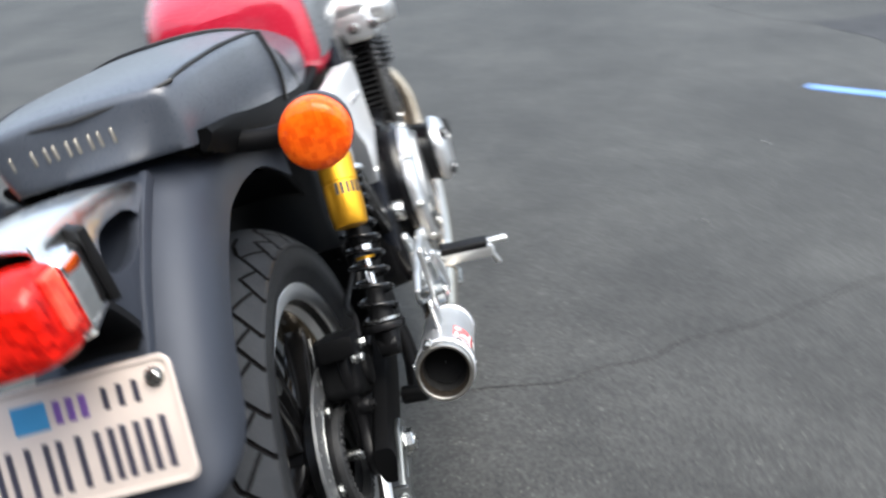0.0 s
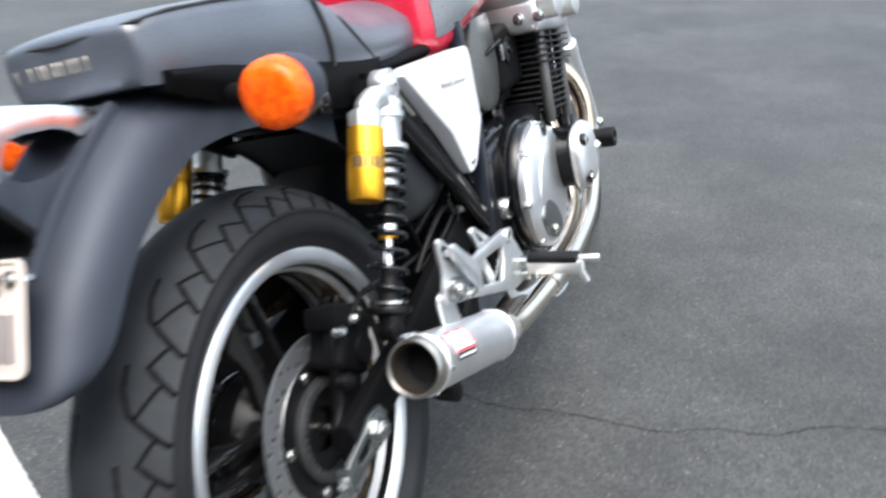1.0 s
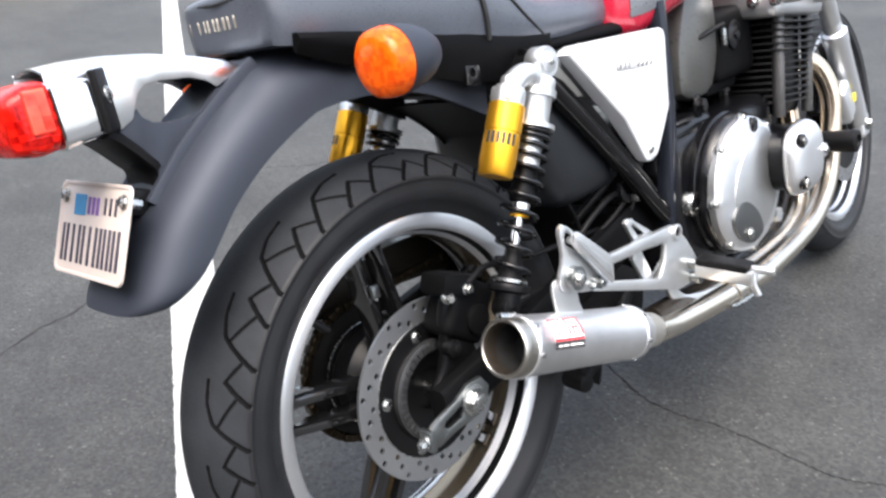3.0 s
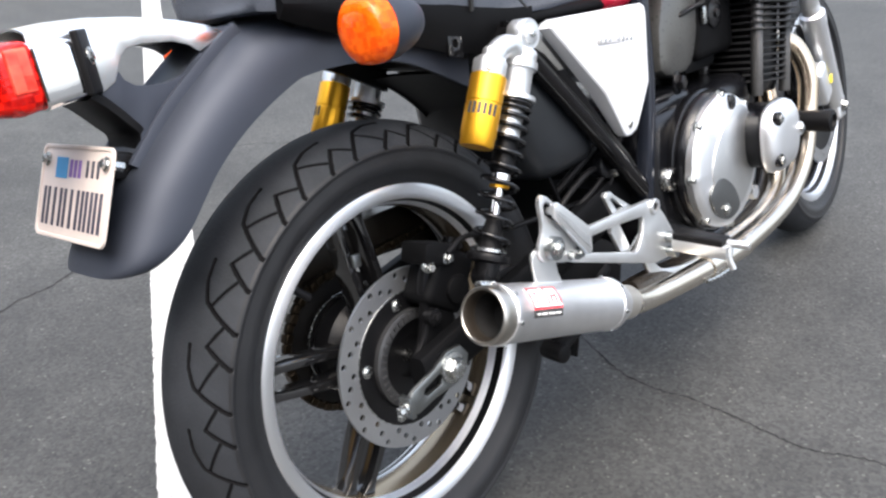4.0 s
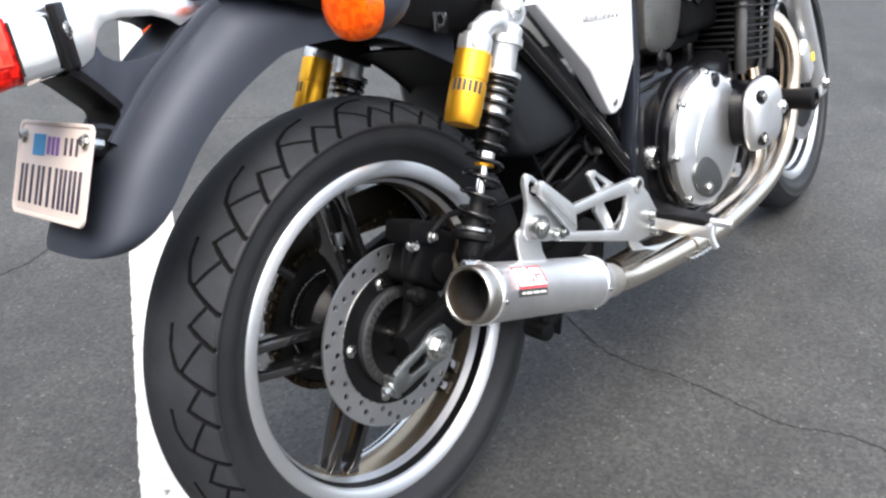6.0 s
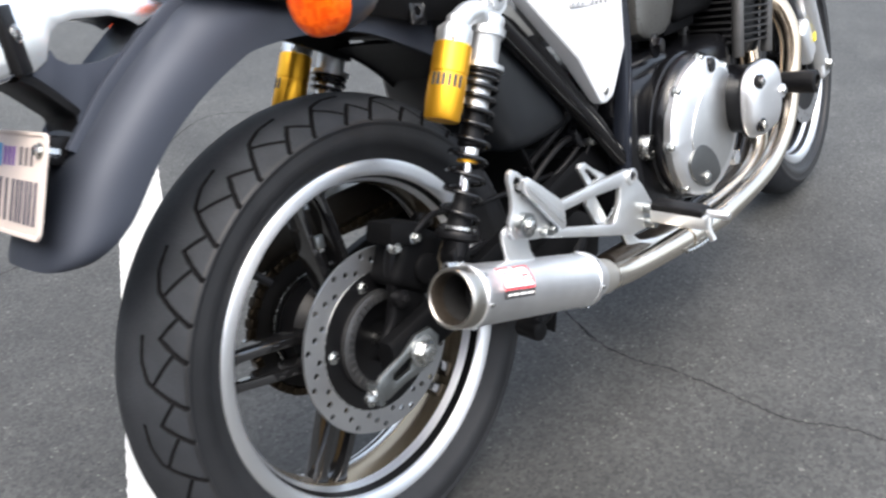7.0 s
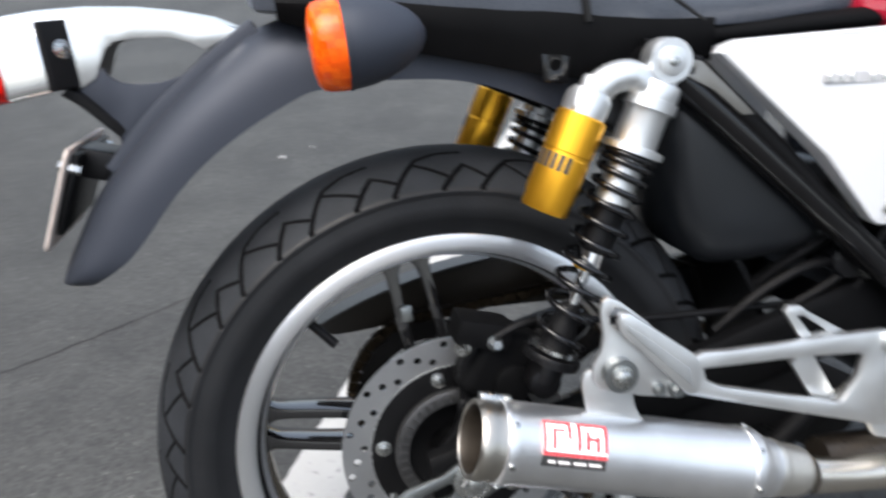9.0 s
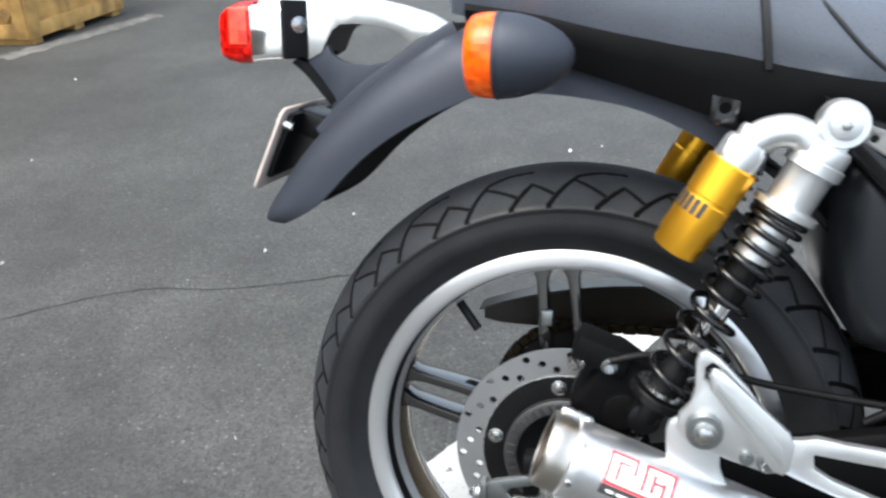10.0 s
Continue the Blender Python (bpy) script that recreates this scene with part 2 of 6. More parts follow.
STEEL = material("stainless_steel", (0.76, 0.72, 0.65), 0.22, metal=1.0, vary=0.05, scale=9, stain=(0.72, 0.64, 0.53), stain_scale=3, rough_vary=0.02)
HEADER_STEEL = material("heat_tinted_steel", (0.70, 0.58, 0.44), 0.22, metal=1.0, vary=0.06, scale=9, stain=(0.58, 0.43, 0.29), stain_scale=3, rough_vary=0.02)
heat_tint(HEADER_STEEL, (0.66, 0.61, 0.53), 0.27, 0.44)
ADJUSTER_ALLOY = material("dull_adjuster_alloy", (0.27, 0.285, 0.285), 0.34, metal=1.0, vary=0.08, scale=30, bump=0.08, bump_scale=300)
DISC_STEEL = brushed_material("disc_steel", (0.37, 0.375, 0.38), 0.46, (1, 30, 30), 0.08)
BOLT = material("zinc_bolt", (0.46, 0.47, 0.46), 0.26, metal=1.0, vary=0.1, scale=80)
TAIL_ALLOY = material("polished_tail_alloy", (0.88, 0.89, 0.90), 0.24, metal=1.0, vary=0.03, scale=12, rough_vary=0.03)
SPOKE = material("gloss_black_cast_spoke", (0.0060, 0.0060, 0.0065), 0.14, vary=0.12, scale=20, rough_vary=0.04, coat=0.8, spec=0.7)
CHROME = material("chrome", (0.93, 0.935, 0.94), 0.08, metal=1.0, vary=0.02, scale=10, rough_vary=0.02)
BLACK_GLOSS = material("gloss_black_paint", (0.0045, 0.0045, 0.005), 0.10, vary=0.2, scale=20, coat=0.15, bump=0.01, bump_scale=300, spec=0.35, rough_vary=0.03)
BLACK_SATIN = material("satin_black_paint", (0.0035, 0.0035, 0.0040), 0.38, vary=0.25, scale=25, bump=0.1, bump_scale=400, spec=0.20)
BLACK_ENGINE = material("black_engine_paint", (0.0035, 0.0037, 0.0046), 0.20, vary=0.25, scale=30, bump=0.15, bump_scale=300, stain=(0.0065, 0.0066, 0.0072), stain_scale=12, spec=0.34)
DEEP_BLACK = material("matt_black_plastic", (0.0022, 0.0023, 0.0027), 0.62, vary=0.2, scale=30, bump=0.12, bump_scale=600, spec=0.09)
BLACK_PLASTIC = material("black_plastic", (0.0035, 0.0035, 0.0040), 0.48, vary=0.2, scale=30, bump=0.12, bump_scale=600, spec=0.20)
MATTE_GREY = material("satin_gunmetal_paint", (0.031, 0.0362, 0.049), 0.53, metal=0.35, vary=0.06, scale=12, bump=0.02, bump_scale=700, spec=0.35)
VINYL = material("seat_vinyl", (0.060, 0.069, 0.087), 0.30, vary=0.12, scale=16, bump=0.16, bump_scale=650, spec=0.75)
SEAM = material("seat_piping", (0.008, 0.008, 0.008), 0.5)
PEARL = material("pearl_white_paint", (0.63, 0.645, 0.665), 0.30, vary=0.012, scale=6, coat=0.4, rough_vary=0.03)
TANK_RED = material("candy_red_paint", (0.42, 0.012, 0.035), 0.25, vary=0.1, scale=8, coat=0.8)
TANK_GREY = material("silver_tank_paint", (0.20, 0.215, 0.235), 0.3, metal=0.6, vary=0.05, scale=10, coat=0.5)
FRAME_GREY = material("slate_frame_paint", (0.015, 0.0180, 0.026), 0.20, metal=0.3, vary=0.08, scale=12, bump=0.02, bump_scale=600, spec=0.45)
GOLD = material("gold_anodised", (0.98, 0.50, 0.034), 0.34, metal=0.92, vary=0.03, scale=8, rough_vary=0.02)
AMBER = lens_material("amber_lens", (0.92, 0.135, 0.004), (0.74, 0.070, 0.001), 0.14, 0.35, 170.0)
RED_LENS = lens_material("red_lens", (0.66, 0.010, 0.004), (0.24, 0.001, 0.001), 0.12, 0.5, 150.0)
CLEAR_LENS = lens_material("pale_lens", (0.82, 0.13, 0.08), (0.66, 0.03, 0.02), 0.06, 0.05, 80.0)
PLATE_WHITE = material("plate_white", (0.55, 0.48, 0.435), 0.5, vary=0.06, scale=20, bump=0.05)
INK = material("plate_ink", (0.03, 0.03, 0.05), 0.5)
VIOLET = material("violet_sticker", (0.16, 0.08, 0.30), 0.5)
BLUE_STICKER = material("blue_sticker", (0.05, 0.25, 0.48), 0.5)
RED_BADGE = material("red_badge_print", (0.62, 0.05, 0.06), 0.4)
WHITE_BADGE = material("white_badge_print", (0.82, 0.80, 0.79), 0.4)
BLACK_PRINT = material("black_print", (0.03, 0.03, 0.03), 0.5)
LETTER_SILVER = material("pale_foil_print", (0.24, 0.225, 0.195), 0.35, metal=0.4)
BRASS = material("oiled_sprocket_steel", (0.009, 0.0085, 0.0080), 0.52, metal=0.6, vary=0.25, scale=60)
CHAIN_GOLD = material("gold_chain_plates", (0.035, 0.026, 0.016), 0.42, metal=0.9, vary=0.25, scale=60)
FIN = material("fin_grey", (0.018, 0.018, 0.019), 0.46, metal=0.4, vary=0.25, scale=30, bump=0.15, bump_scale=300)
STUD_GREY = material("stud_column_grey", (0.10, 0.10, 0.10), 0.42, metal=0.6, vary=0.2, scale=40, bump=0.2, bump_scale=300)
BRONZE = material("dark_bronze_rim_well", (0.26, 0.21, 0.145), 0.24, metal=0.85, vary=0.1, scale=14, rough_vary=0.04)
SENSOR_STEEL = material("dull_sensor_steel", (0.050, 0.051, 0.053), 0.42, metal=0.6, vary=0.15, scale=50)
SILVER_BOX = material("warm_silver_paint", (0.20, 0.20, 0.19), 0.36, metal=0.6, vary=0.05, scale=10)
AIRBOX_GREY = material("satin_airbox_grey", (0.095, 0.096, 0.092), 0.28, metal=0.6, vary=0.06, scale=10, rough_vary=0.02)
GUARD_INLAY = material("satin_grey_recess", (0.42, 0.44, 0.45), 0.5, metal=0.8)
TIP_RIM = material("worn_tip_steel", (0.44, 0.42, 0.38), 0.33, metal=1.0, vary=0.10, scale=30)
NECK = material("satin_welded_steel", (0.74, 0.72, 0.67), 0.40, metal=1.0, vary=0.06, scale=14)
# Dark brown that paints the shaded side of the link pipe.
PIPE_SHADE = material("pipe_shade_steel", (0.075, 0.062, 0.050), 0.30, metal=0.9, vary=0.2, scale=14)
TIP_METAL = material("browned_tip_steel", (0.028, 0.022, 0.016), 0.55, metal=0.5, vary=0.15, scale=20)
GUARD = material("brown_black_plastic", (0.020, 0.016, 0.011), 0.32, vary=0.2, scale=12, spec=0.5)
WOOD = material("crate_wood", (0.43, 0.26, 0.085), 0.75, vary=0.3, scale=9, bump=0.4, bump_scale=60, stain=(0.20, 0.12, 0.05), stain_scale=6, spec=0.25)
BROWN_WALL = material("brown_wall_render", (0.065, 0.048, 0.034), 0.85, vary=0.25, scale=1.2, bump=0.5, bump_scale=60, stain=(0.045, 0.034, 0.026), stain_scale=0.7, spec=0.25)
RED_WOOD = material("red_brown_board", (0.19, 0.075, 0.040), 0.75, vary=0.25, scale=8, bump=0.3, bump_scale=60, spec=0.25)
YELLOW_BOARD = material("yellow_board", (0.68, 0.48, 0.14), 0.7, vary=0.15, scale=6, bump=0.2)
PAPER = material("paper_scrap", (0.42, 0.42, 0.41), 0.8)


# ---- mesh helpers ----
def part(name, bm, mat, parent=None, label="", smooth=38):
    """Link a bmesh as one mesh object under a thing or part."""
    bmesh.ops.recalc_face_normals(bm, faces=bm.faces)
    me = bpy.data.meshes.new(name)
    for f in bm.faces:
        f.smooth = True
    bm.to_mesh(me)
    bm.free()
    me.set_sharp_from_angle(angle=radians(smooth))
    me.materials.append(mat)
    ob = new(name, me)
    ob.parent = parent
    if label:
        ob["label"] = label
    return ob


def V(*a):
    return Vector(a)


def spline(points, steps=8, closed=False):
    """Catmull-Rom through the points."""
    P = [Vector(p) for p in points]
    out, n = [], len(P)
    for i in range(n if closed else n - 1):
        if closed:
            a, b, c, d = P[i - 1], P[i], P[(i + 1) % n], P[(i + 2) % n]
        else:
            a, b, c, d = P[max(i - 1, 0)], P[i], P[i + 1], P[min(i + 2, n - 1)]
        for k in range(steps):
            t = k / steps
            out.append(0.5 * ((2 * b) + (c - a) * t + (2 * a - 5 * b + 4 * c - d) * t * t + (3 * b - a - 3 * c + d) * t ** 3))
    if not closed:
        out.append(P[-1])
    return out


def skin(bm, rings, close_ring=True, caps=True, close_path=False):
    """Faces between rings of equal length."""
    rows = [[bm.verts.new(p) for p in r] for r in rings]
    n = len(rows[0])
    m = len(rows)
    for i in range(m if close_path else m - 1):
        a, b = rows[i], rows[(i + 1) % m]
        for k in range(n if close_ring else n - 1):
            bm.faces.new((a[k], a[(k + 1) % n], b[(k + 1) % n], b[k]))
    if caps and close_ring and not close_path:
        bm.faces.new(rows[0][::-1])
        bm.faces.new(rows[-1])
    return bm


def tube(points, r, n=14, steps=8, bm=None, smooth_path=True, close_path=False):
    """A swept round bar; r may be a list, one for each given point."""
    bm = bm or bmesh.new()
    P = spline(points, steps, close_path) if smooth_path else [Vector(p) for p in points]
    if isinstance(r, (list, tuple)):
        R = [float(q) for q in np.interp(np.linspace(0, len(r) - 1, len(P)), range(len(r)), r)]
    else:
        R = [r] * len(P)
    rings, up = [], None
    for i, p in enumerate(P):
        d = (P[(i + 1) % len(P)] - P[i - 1]) if close_path else (P[min(i + 1, len(P) - 1)] - P[max(i - 1, 0)])
        d.normalize()
        if up is None:
            up = d.orthogonal().normalized()
        up = (up - d * up.dot(d)).normalized()
        side = d.cross(up)
        rings.append([p + R[i] * (math.cos(2 * math.pi * k / n) * up + math.sin(2 * math.pi * k / n) * side) for k in range(n)])
    return skin(bm, rings, close_path=close_path)


def lathe(profile, centre, axis, n=48, bm=None, closed=False):
    """Turn a profile of (radius, distance along axis) about an axis through centre."""
    bm = bm or bmesh.new()
    ax = Vector(axis).normalized()
    u = ax.orthogonal().normalized()
    w = ax.cross(u)
    c = Vector(centre)
    rings = []
    for k in range(n):
        d = math.cos(2 * math.pi * k / n) * u + math.sin(2 * math.pi * k / n) * w
        rings.append([c + ax * h + d * r for r, h in profile])
    return skin(bm, rings, close_ring=closed, caps=False, close_path=True)


def drum(a, b, r, n=28, bevel=0.15, bm=None, r2=None):
    """A closed round bar from a to b with rounded rims."""
    a, b = Vector(a), Vector(b)
    L = (b - a).length
    r2 = r if r2 is None else r2
    e = min(r, r2, L) * bevel
    prof = [(0.0005, 0), (r - e, 0), (r - e * 0.3, e * 0.3), (r, e), (r2, L - e), (r2 - e * 0.3, L - e * 0.3), (r2 - e, L), (0.0005, L)]
    return lathe(prof, a, b - a, n, bm)


def block(centre, size, bevel=0.004, bm=None, turn=None, segments=2):
    """A box with rounded edges."""
    own = bmesh.new()
    bmesh.ops.create_cube(own, size=1.0)
    bmesh.ops.scale(own, vec=size, verts=own.verts)
    if bevel:
        bmesh.ops.bevel(own, geom=own.edges[:], offset=bevel, segments=segments, affect="EDGES", profile=0.6)
    m = Matrix.Translation(centre) @ (turn or Matrix.Identity(4))
    bmesh.ops.transform(own, matrix=m, verts=own.verts)
    return join(bm, own)


def join(bm, own):
    """Add the faces of own to bm."""
    if bm is None:
        return own
    verts = [bm.verts.new(v.co) for v in own.verts]
    own.verts.index_update()
    for f in own.faces:
        bm.faces.new([verts[v.index] for v in f.verts])
    own.free()
    return bm


def plate(outline, x0, x1, holes=(), bevel=0.0015, bm=None, axes="yz"):
    """A flat plate with holes: outline in two axes, thick from x0 to x1 along the third."""
    own = bmesh.new()
    third = [a for a in "xyz" if a not in axes][0]

    def at(p, h):
        d = {axes[0]: p[0], axes[1]: p[1], third: h}
        return (d["x"], d["y"], d["z"])
    edges = []
    for loop in (outline, *holes):
        vs = [own.verts.new(at(p, x0)) for p in loop]
        edges += [own.edges.new((vs[i], vs[(i + 1) % len(vs)])) for i in range(len(vs))]
    bmesh.ops.triangle_fill(own, edges=edges, use_beauty=True)
    step = Vector(at((0, 0), x1 - x0))
    rim = [e for e in own.edges if len(e.link_faces) == 1]
    made = bmesh.ops.extrude_face_region(own, geom=own.faces[:])
    moved = [g for g in made["geom"] if isinstance(g, bmesh.types.BMVert)]
    bmesh.ops.translate(own, vec=step, verts=moved)
    bmesh.ops.recalc_face_normals(own, faces=own.faces)
    if bevel:
        sharp = [e for e in own.edges if len(e.link_faces) == 2 and e.calc_face_angle(0) > 1.2]
        bmesh.ops.bevel(own, geom=sharp, offset=bevel, segments=2, affect="EDGES", profile=0.5)
    return join(bm, own)


def ring2(cy, cz, r, n=16, ry=None):
    return [(cy + (ry or r) * math.cos(2 * math.pi * k / n), cz + r * math.sin(2 * math.pi * k / n)) for k in range(n)]


def smooth2(points, steps=5):
    """A closed rounded outline through points of the plane."""
    return [(p.x, p.y) for p in spline([(a, b, 0) for a, b in points], steps, True)]


def solid(bm, thick):
    """Give an open shell thickness."""
    bmesh.ops.recalc_face_normals(bm, faces=bm.faces)
    bmesh.ops.solidify(bm, geom=bm.faces[:], thickness=thick)
    return bm


def hex_bolt(at, axis, r=0.007, h=0.006, washer=True, bm=None):
    """A six-sided bolt head with a washer."""
    bm = bm or bmesh.new()
    ax = Vector(axis).normalized()
    if washer:
        drum(at, Vector(at) + ax * h * 0.3, r * 1.45, 20, 0.1, bm)
    lathe([(0.0003, h * 0.3), (r, h * 0.3), (r, h * 0.9), (r * 0.85, h), (0.0003, h)], at, ax, 6, bm)
    return bm


# ---- the setting ----
LINE_DIR = V(-0.872, 0.490, 0)
LINE_NORMAL = V(0.490, 0.872, 0)


def ground():
    bm = bmesh.new()
    bmesh.ops.create_grid(bm, x_segments=40, y_segments=40, size=150)
    ob = part("ground", bm, ASPHALT)
    return tagged(ob, "grey worn asphalt of an open car park", "ground", kind="structure")


def ribbon(points, width, z, seed, wander=0.01, steps=14):
    """A flat crooked band on the ground: points along it, uneven in width."""
    rnd = random.Random(seed)
    P = spline([(x, y, 0) for x, y in points], steps)
    bm = bmesh.new()
    last = None
    for i, p in enumerate(P):
        d = P[min(i + 1, len(P) - 1)] - P[max(i - 1, 0)]
        side = V(-d.y, d.x, 0).normalized()
        mid = p + side * rnd.uniform(-wander, wander)
        w = width * rnd.uniform(0.35, 1.3) * (0.3 if i in (0, len(P) - 1) else 1)
        row = [bm.verts.new((mid + side * s * w / 2) + V(0, 0, z)) for s in (-1, 1)]
        if last:
            bm.faces.new((last[0], row[0], row[1], last[1]))
        last = row
    return bm


def painted_line(name, centre, along, length, width, mat, label):
    """A painted stripe: a thin slab with ragged edges."""
    rnd = random.Random(7)
    side = V(-along.y, along.x, 0)
    bm = bmesh.new()
    n = int(length / 0.012)
    rows = []
    for i in range(n + 1):
        p = centre + along * (i / n - 0.5) * length
        a, b = (width / 2 + rnd.uniform(-0.0014, 0.0014) for _ in "ab")
        rows.append([p - side * a + V(0, 0, 0.0004), p - side * a + V(0, 0, 0.003), p + side * b + V(0, 0, 0.003), p + side * b + V(0, 0, 0.0004)])
    skin(bm, rows)
    return tagged(part(name, bm, mat, smooth=20), label, "road marking", kind="structure")


ground()
painted_line("parking_line", LINE_NORMAL * -0.335 + LINE_DIR * 3.4, LINE_DIR, 8.2, 0.115, WHITE_PAINT, "worn white painted parking line on the asphalt")
painted_line("blue_line", V(2.19, 2.08, 0), V(0.735, -0.678, 0), 1.3, 0.07, BLUE_PAINT, "pale blue painted line on the asphalt")
painted_line("far_line", V(2.95, 4.08, 0), V(0.70, -0.714, 0), 0.9, 0.11, WHITE_PAINT, "short worn white line far across the asphalt")
CRACKS = (
    [(-0.3, 0.72), (-0.06, 0.60), (0.05, 0.57), (0.16, 0.59), (0.27, 0.59), (0.37, 0.59), (0.46, 0.63), (0.57, 0.645), (0.65, 0.70), (0.76, 0.73), (0.87, 0.76), (1.3, 0.95)],
    [(-0.55, -1.5), (-0.81, -1.16), (-0.87, -0.88), (-1.0, -0.57), (-1.22, -0.15), (-1.27, 0.04), (-1.5, 0.45), (-1.74, 0.85), (-1.61, 1.06), (-1.7, 1.4)],
    [(1.9, 4.4), (2.1, 3.8), (2.5, 3.5), (3.2, 3.4)],
)
for i, c in enumerate(CRACKS):
    tagged(part("crack", ribbon(c, (0.0042, 0.0044, 0.0040)[i], 0.0012, i + 3, 0.0032), CRACK), "thin dark crack running through the asphalt", "crack", kind="structure")


def shade_patch(name, cx, cy, rx, ry, turn, seed, label):
    """A thin ragged patch of darkened asphalt that paints a shadow, broken up towards its rim."""
    rnd = random.Random(seed)
    bm = bmesh.new()
    ring = []
    for k in range(48):
        a = 2 * math.pi * k / 48
        r = 1 + 0.10 * math.sin(3 * a + seed) + 0.06 * math.sin(7 * a) + rnd.uniform(-0.05, 0.05)
        x, y = rx * r * math.cos(a), ry * r * math.sin(a)
        ring.append((cx + x * math.cos(turn) - y * math.sin(turn), cy + x * math.sin(turn) + y * math.cos(turn)))
    skin(bm, [[V(x, y, z) for x, y in ring] for z in (0.0002, 0.0010)])
    return tagged(part(name, bm, SHADE_ASPHALT, smooth=20), label, "stain", kind="structure")


# Painted shade of a parked vehicle that isn't built.
shade_patch("vehicle_shade", 2.75, 3.15, 0.42, 0.62, 0.5, 2, "dark patch painted as the shade under an unseen parked vehicle")


def scrap(x, y, size, seed):
    """A crumpled fleck of paper."""
    rnd = random.Random(seed)
    bm = bmesh.new()
    ring = [bm.verts.new((x + size * rnd.uniform(0.5, 1) * math.cos(a), y + size * 0.5 * rnd.uniform(0.5, 1) * math.sin(a), rnd.uniform(0.001, 0.008))) for a in np.linspace(0, 2 * math.pi, 8)[:-1]]
    top = bm.verts.new((x, y, 0.012))
    low = bm.verts.new((x, y, 0.001))
    for i in range(7):
        bm.faces.new((ring[i], ring[(i + 1) % 7], top))
        bm.faces.new((ring[(i + 1) % 7], ring[i], low))
    return tagged(part("litter", bm, PAPER, smooth=10), "small pale scrap of litter on the asphalt", "litter", "scraps on the ground")


for i, (x, y, s) in enumerate(((-1.90, -0.16, 0.02), (-1.95, -0.06, 0.013), (-1.637, -2.03, 0.012), (-2.666, -2.56, 0.016), (-1.067, -0.888, 0.016), (-1.319, -0.725, 0.011), (-0.904, -1.573, 0.012), (-0.334, -0.626, 0.006),
                              (-0.9, 1.6, 0.01), (0.9, 1.3, 0.006), (1.3, 1.9, 0.008), (-2.1, -1.1, 0.009))):
    scrap(x, y, s * 0.75, i)


def crate(name, m, size, mat, label):
    """A boarded box on skids: sunk panels behind stiles, rails and a slanting brace, and a lid."""
    root = new(name)
    w, d, h = size
    rnd = random.Random(len(name))
    foot, bar = 0.035, 0.085
    for sx in (-1, 0, 1):
        part("skid", block((sx * (w / 2 - 0.06), 0, foot / 2), (0.09, d - 0.02, foot), 0.004), mat, root)
    for turn, half, span in ((0, d / 2, w), (180, d / 2, w), (90, w / 2, d), (270, w / 2, d)):
        face = Matrix.Rotation(radians(turn), 4, "Z")
        low, high = foot + bar / 2, h - bar / 2
        part("panel", block((0, 0, 0), (span - 0.03, 0.010, h - foot - 0.02), 0.002), mat, root).matrix_basis = face @ pose(0, -half + 0.016, (h + foot) / 2)
        for z in (low, high):
            part("rail", block((0, 0, 0), (span - 2 * bar, 0.022, bar * rnd.uniform(0.86, 1.0)), 0.003), mat, root).matrix_basis = face @ pose(0, -half, z, 0, rnd.uniform(-0.5, 0.5), 0)
        for sx in (-1, 1):
            part("stile", block((0, 0, 0), (bar, 0.026, h - foot), 0.004), mat, root).matrix_basis = face @ pose(sx * (span - bar) / 2, -half, (h + foot) / 2)
        tilt = math.degrees(math.atan2(h - foot - 2 * bar, span - 2 * bar))
        part("brace", block((0, 0, 0), (math.hypot(span - 2.6 * bar, h - foot - 2.6 * bar), 0.016, bar * 0.8), 0.003), mat, root).matrix_basis = face @ pose(0, -half + 0.004, (h + foot) / 2, 0, tilt, 0)
    part("lid", block((0, 0, h + 0.010), (w + 0.03, d + 0.03, 0.020), 0.004), mat, root)
    root.matrix_world = m
    return tagged(root, label, "crate")


def skirt(name, centre, along, length, width, label="low crumbling concrete lip beside the crates"):
    """A low uneven concrete lip on the ground."""
    rnd = random.Random(11)
    side = V(-along.y, along.x, 0)
    rows = []
    for i in range(41):
        p = centre + along * (i / 40 - 0.5) * length
        a, h = width / 2 + rnd.uniform(-0.02, 0.02), 0.006 + rnd.uniform(0, 0.004)
        rows.append([p - side * a, p - side * (a - 0.02) + V(0, 0, h), p + side * (a - 0.02) + V(0, 0, h), p + side * a])
    return tagged(part(name, skin(bmesh.new(), rows), CONCRETE), label, "kerb", kind="structure")


# ---- the motorcycle ----
# Built upright: x to its right, y ahead, z up, the rear tyre touching the ground at the origin; then leant on its stand.
LEANING = 12.0
bike = new("motorcycle")
tagged(bike, "red and silver motorcycle with gold rear shocks leaning over", "motorcycle")
WHEEL_R, AXLE_Z = 0.327, 0.325


